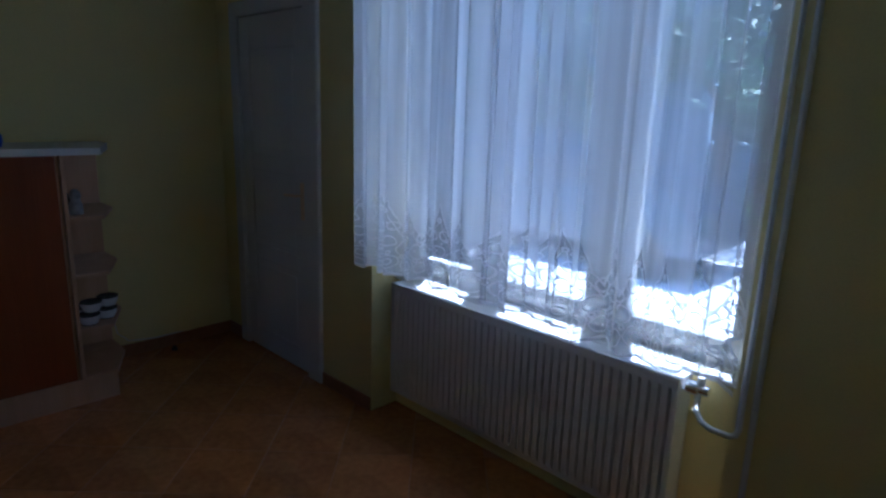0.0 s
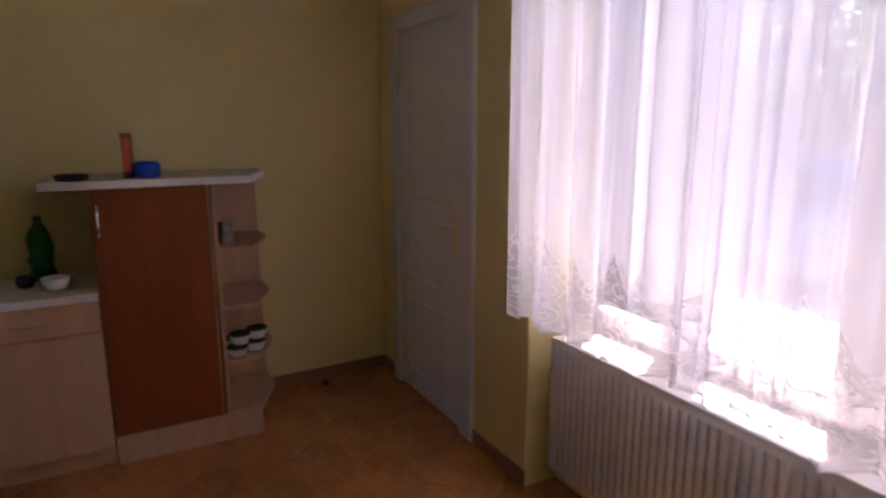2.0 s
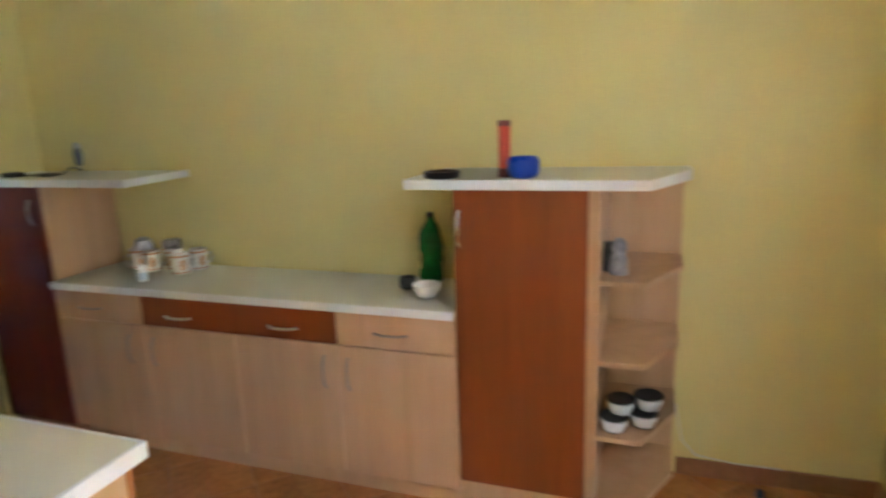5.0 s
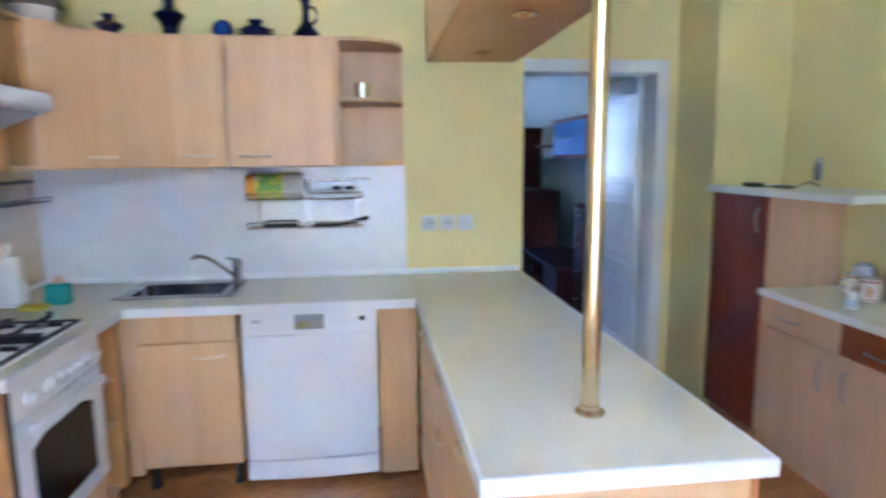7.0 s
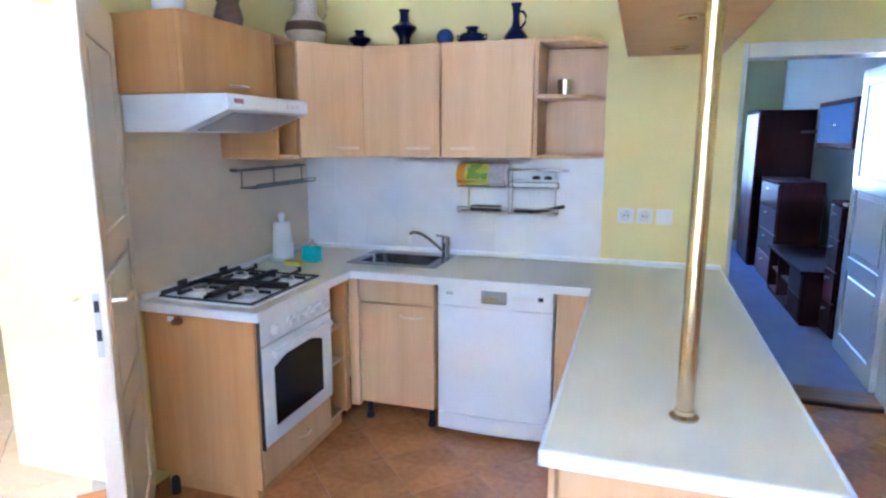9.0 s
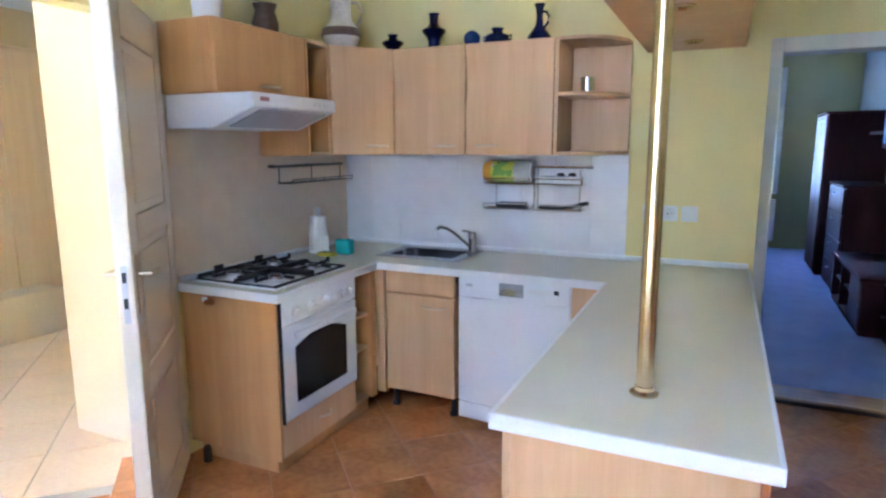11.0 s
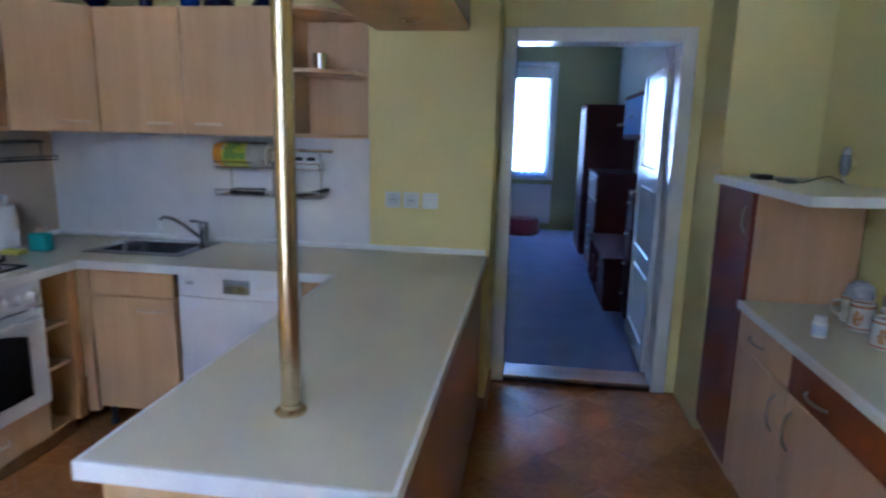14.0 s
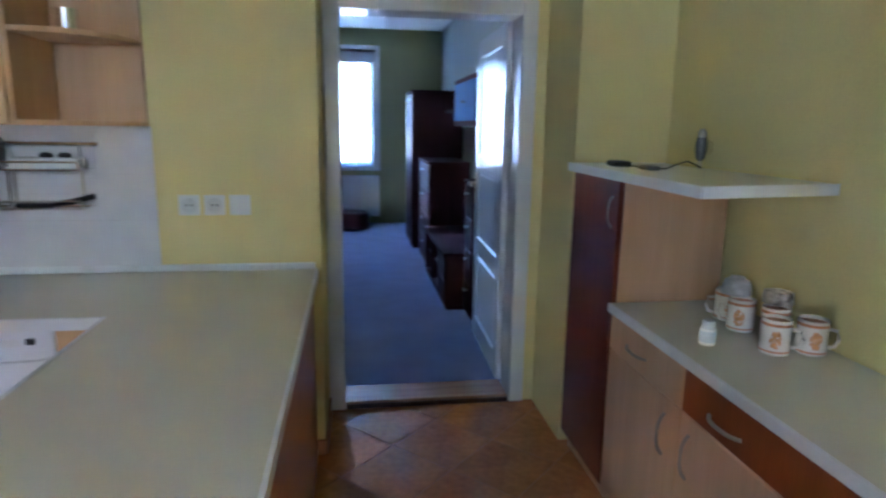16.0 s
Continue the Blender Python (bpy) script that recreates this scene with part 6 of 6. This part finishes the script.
def street_tree(at, h, seed):
    r = random.Random(seed)
    x, y, z = at
    tr = thing("street_tree", at, "leafy green street tree outside the window", "tree", "trees in the street")
    tip = Vector((x + r.uniform(-0.2, 0.2), y, z + h * 0.62))
    part("trunk", S([(0.19, 0), (0.15, 0.3), (0.13, h * 0.35), (0.08, h * 0.62)], at, 12), BARK, tr, "", True)
    centres = []
    for k in range(7):
        a = k * 0.9 + r.uniform(-0.2, 0.2)
        e = tip + Vector((math.cos(a) * r.uniform(0.7, 1.5), math.sin(a) * r.uniform(0.7, 1.5), r.uniform(-h * 0.28, h * 0.33)))
        s = Vector((x, y, z + h * r.uniform(0.3, 0.6)))
        part("limb", T([s, s.lerp(e, 0.5) + Vector((0, 0, 0.15)), e], 0.035, 6), BARK, tr, "", True)
        centres += [e, s.lerp(e, 0.65)]
    vs, fs = [], []
    for c in centres:
        for q in range(170):
            d = Vector((r.gauss(0, 1), r.gauss(0, 1), r.gauss(0, 0.8))).normalized() * (0.75 * r.random() ** 0.45)
            p, s = c + d, r.uniform(0.05, 0.1)
            u = Vector((r.gauss(0, 1), r.gauss(0, 1), r.gauss(0, 1))).normalized()
            w = u.cross(Vector((r.gauss(0, 1), r.gauss(0, 1), r.gauss(0, 1)))).normalized()
            n = len(vs)
            vs += [p - u * s, p + w * s * 0.5, p + u * s, p - w * s * 0.5]
            fs.append((n, n + 1, n + 2, n + 3))
    me = bpy.data.meshes.new("crown")
    me.from_pydata(vs, [], fs)
    me.materials.append(LEAF)
    cr = new("crown", me)
    cr.parent = tr
    cr.matrix_parent_inverse = tr.matrix_basis.inverted()


GZ = -0.3
for k, (x, y, h) in enumerate(((-0.2, -11.5, 4.6), (1.9, -12.5, 5.2), (3.6, -11.6, 4.7), (5.4, -12.4, 4.8), (7.4, -12.0, 5.0), (9.6, -12.8, 5.2), (-2.4, -12.6, 5.0), (12.0, -13.0, 5.0), (4.6, -14.5, 5.5), (0.8, -14.8, 5.4))):
    street_tree((x, y, GZ), h, 20 + k)
hs = thing("apartment_house", (2.0, -19.0, GZ), "plain rendered apartment house across the street", "house")
part("wall", B(-16, 22, -22, -19, GZ, 9.0), mat("grey_render", (0.20, 0.21, 0.23), 0.9, fine=8, coarse=0.6, vary=0.15, bump=0.1), hs)
part("roof", prism([(-16.4, -18.6), (22.4, -18.6), (22.4, -22.2), (-16.4, -22.2)], 9.0, 9.35, 0.02), mat("brown_roof", (0.16, 0.07, 0.05), 0.8), hs)
DARKPANE = mat("dark_window_pane", (0.02, 0.025, 0.03), 0.08, fine=4, vary=0.2, bump=0.0)
for k in range(12):
    for z in (0.9, 3.9, 6.6):
        x = -14 + 3.0 * k
        wd = part("window", B(x, x + 1.3, -19.0, -18.93, z, z + 1.6, bevel=0.02), WHITE_PAINT, hs, "white framed window")
        for q in (0.09, 0.69):
            part("pane", B(x + q, x + q + 0.52, -18.93, -18.92, z + 0.1, z + 1.5), DARKPANE, wd)
# parked car
CARPAINT = mat("dark_blue_car_paint", (0.03, 0.045, 0.08), 0.25, 0.3, fine=200, vary=0.08, bump=0.0, coat=0.8)
CAR_X = 6.2
car = thing("parked_car", (CAR_X, -9.6, GZ), "dark blue parked hatchback in the street", "car")
bm = bmesh.new()
prof = [(-2.0, 0.32), (-1.98, 0.75), (-1.75, 0.95), (-1.05, 1.45), (0.45, 1.48), (1.05, 1.0), (1.85, 0.85), (2.0, 0.6), (1.98, 0.32)]
cols = [[bm.verts.new((CAR_X + x, -9.6 + s * (0.82 if z < 1.1 else 0.62), GZ + z)) for x, z in prof] for s in (-1, 1)]
bm.faces.new(cols[0])
bm.faces.new(cols[1][::-1])
for i in range(len(prof)):
    j = (i + 1) % len(prof)
    bm.faces.new((cols[0][i], cols[0][j], cols[1][j], cols[1][i]))
bmesh.ops.recalc_face_normals(bm, faces=bm.faces)
bmesh.ops.bevel(bm, geom=bm.edges[:], offset=0.06, segments=2, affect="EDGES")
part("body", bm, CARPAINT, car, "", True)
for s in (-1, 1):
    yy = -9.6 + s * 0.745
    for a in (((-1.45, 1.0), (-1.0, 1.38), (-0.3, 1.40), (-0.3, 1.0)), ((-0.22, 1.0), (-0.22, 1.40), (0.40, 1.40), (0.88, 1.0))):
        bm = bmesh.new()
        q1 = [bm.verts.new((CAR_X + x, yy + s * (0.075 if z < 1.2 else -0.09), GZ + z)) for x, z in a]
        q2 = [bm.verts.new((v.co.x, v.co.y - s * 0.06, v.co.z)) for v in q1]
        bm.faces.new(q1)
        for i in range(4):
            bm.faces.new((q1[i], q1[(i + 1) % 4], q2[(i + 1) % 4], q2[i]))
        bmesh.ops.recalc_face_normals(bm, faces=bm.faces)
        part("side_window", bm, DARKPANE, car, "dark side window")
    for x in (-1.25, 1.25):
        wh = part("wheel", S([(0.2, -0.1), (0.30, -0.1), (0.31, -0.06), (0.31, 0.06), (0.30, 0.1), (0.2, 0.1)], (CAR_X + x, -9.6 + s * 0.74, GZ + 0.31), 24, "y"), RUBBER, car, "black tyre", True)
        part("rim", S([(0.2, -0.08), (0.19, 0.085), (0.05, 0.095), (0, 0.095)] if s > 0 else [(0, -0.095), (0.05, -0.095), (0.19, -0.085), (0.2, 0.08)], (CAR_X + x, -9.6 + s * 0.74, GZ + 0.31), 20, "y"), STEEL, wh, "grey wheel rim", True)


# ---- tiles ----
tile_w = 0.33
TB = bmesh.new()
box(TB, -tile_w / 2 + 0.0005, tile_w / 2 - 0.0005, -tile_w / 2 + 0.0005, tile_w / 2 - 0.0005, -0.008, 0.0, bevel=0.0012)
tile_mesh = mesh_of("floor_tile", TB, TILE_FLOOR)
floor_ob = bpy.data.objects["floor"]
hall_ob = bpy.data.objects["floor_hall"]


def lay(parent, me, x0, x1, y0, y1, size, turn, name):
    c, s = math.cos(radians(turn)), math.sin(radians(turn))
    r = random.Random(3)
    n = int(7 / size)
    for i in range(-n, n + 1):
        for j in range(-n, n + 1):
            x = (x0 + x1) / 2 + (c * i - s * j) * size
            y = (y0 + y1) / 2 + (s * i + c * j) * size
            if x0 <= x <= x1 and y0 <= y <= y1:
                o = new(name, me)
                o.parent = parent
                o.matrix_basis = pose(x, y, r.uniform(-0.0006, 0.0004), r.uniform(-0.08, 0.08), r.uniform(-0.08, 0.08), turn)


lay(floor_ob, tile_mesh, 1.25, 5.75, -4.3, 0.60, tile_w + 0.004, 45, "floor_tile")
hs = 0.42
TB = bmesh.new()
box(TB, -hs / 2 + 0.004, hs / 2 - 0.004, -hs / 2 + 0.004, hs / 2 - 0.004, -0.008, 0.0, bevel=0.0015)
lay(hall_ob, mesh_of("hall_tile", TB, HALL_TILE), -2.0, 1.16, -3.4, 0.5, hs, 45, "hall_tile")


def wall_tiles(parent, me, origin, du, dv, us, vs, skip=lambda u, v: False):
    rot = Matrix((Vector(du), Vector(dv), Vector(du).cross(Vector(dv)))).transposed().to_4x4()
    for a in us:
        for b in vs:
            if skip(a, b):
                continue
            o = new("wall_tile", me)
            o.parent = parent
            o.matrix_basis = Matrix.Translation(Vector(origin) + Vector(du) * a + Vector(dv) * b) @ rot


tw, thh = 0.204, 0.185
TB = bmesh.new()
box(TB, 0.0004, tw - 0.0004, 0.0004, thh - 0.0004, -0.002, 0.0055, bevel=0.0008)
wt_mesh = mesh_of("wall_tile", TB, WALL_TILE)
TB = bmesh.new()
box(TB, 0.0001, tw - 0.0001, 0.0001, thh - 0.0001, -0.002, 0.0055, bevel=0.0004)
wb_mesh = mesh_of("wall_tile_beige", TB, WALL_TILE_BEIGE)
bsN = setting("backsplash_north", B(X0, 3.256, -0.004, -0.0005, CT + 0.02, UZ0 - 0.001), TILE_GROUT, "white tiled splashback behind the sink", "tiling")
wall_tiles(bsN, wt_mesh, (X0 + 0.002, -0.004, CT + 0.028), (1, 0, 0), (0, 0, 1), [tw * k for k in range(9)], [thh * k for k in range(3)])
bsW = setting("backsplash_west", B(X0 + 0.0005, X0 + 0.004, -1.49, -0.004, CT + 0.02, 1.735), WALL_TILE_BEIGE, "beige tiled splashback behind the hob", "tiling")
wall_tiles(bsW, wb_mesh, (X0 + 0.004, -1.49, CT + 0.028), (0, 1, 0), (0, 0, 1), [tw * k for k in range(7)], [thh * k for k in range(4)])
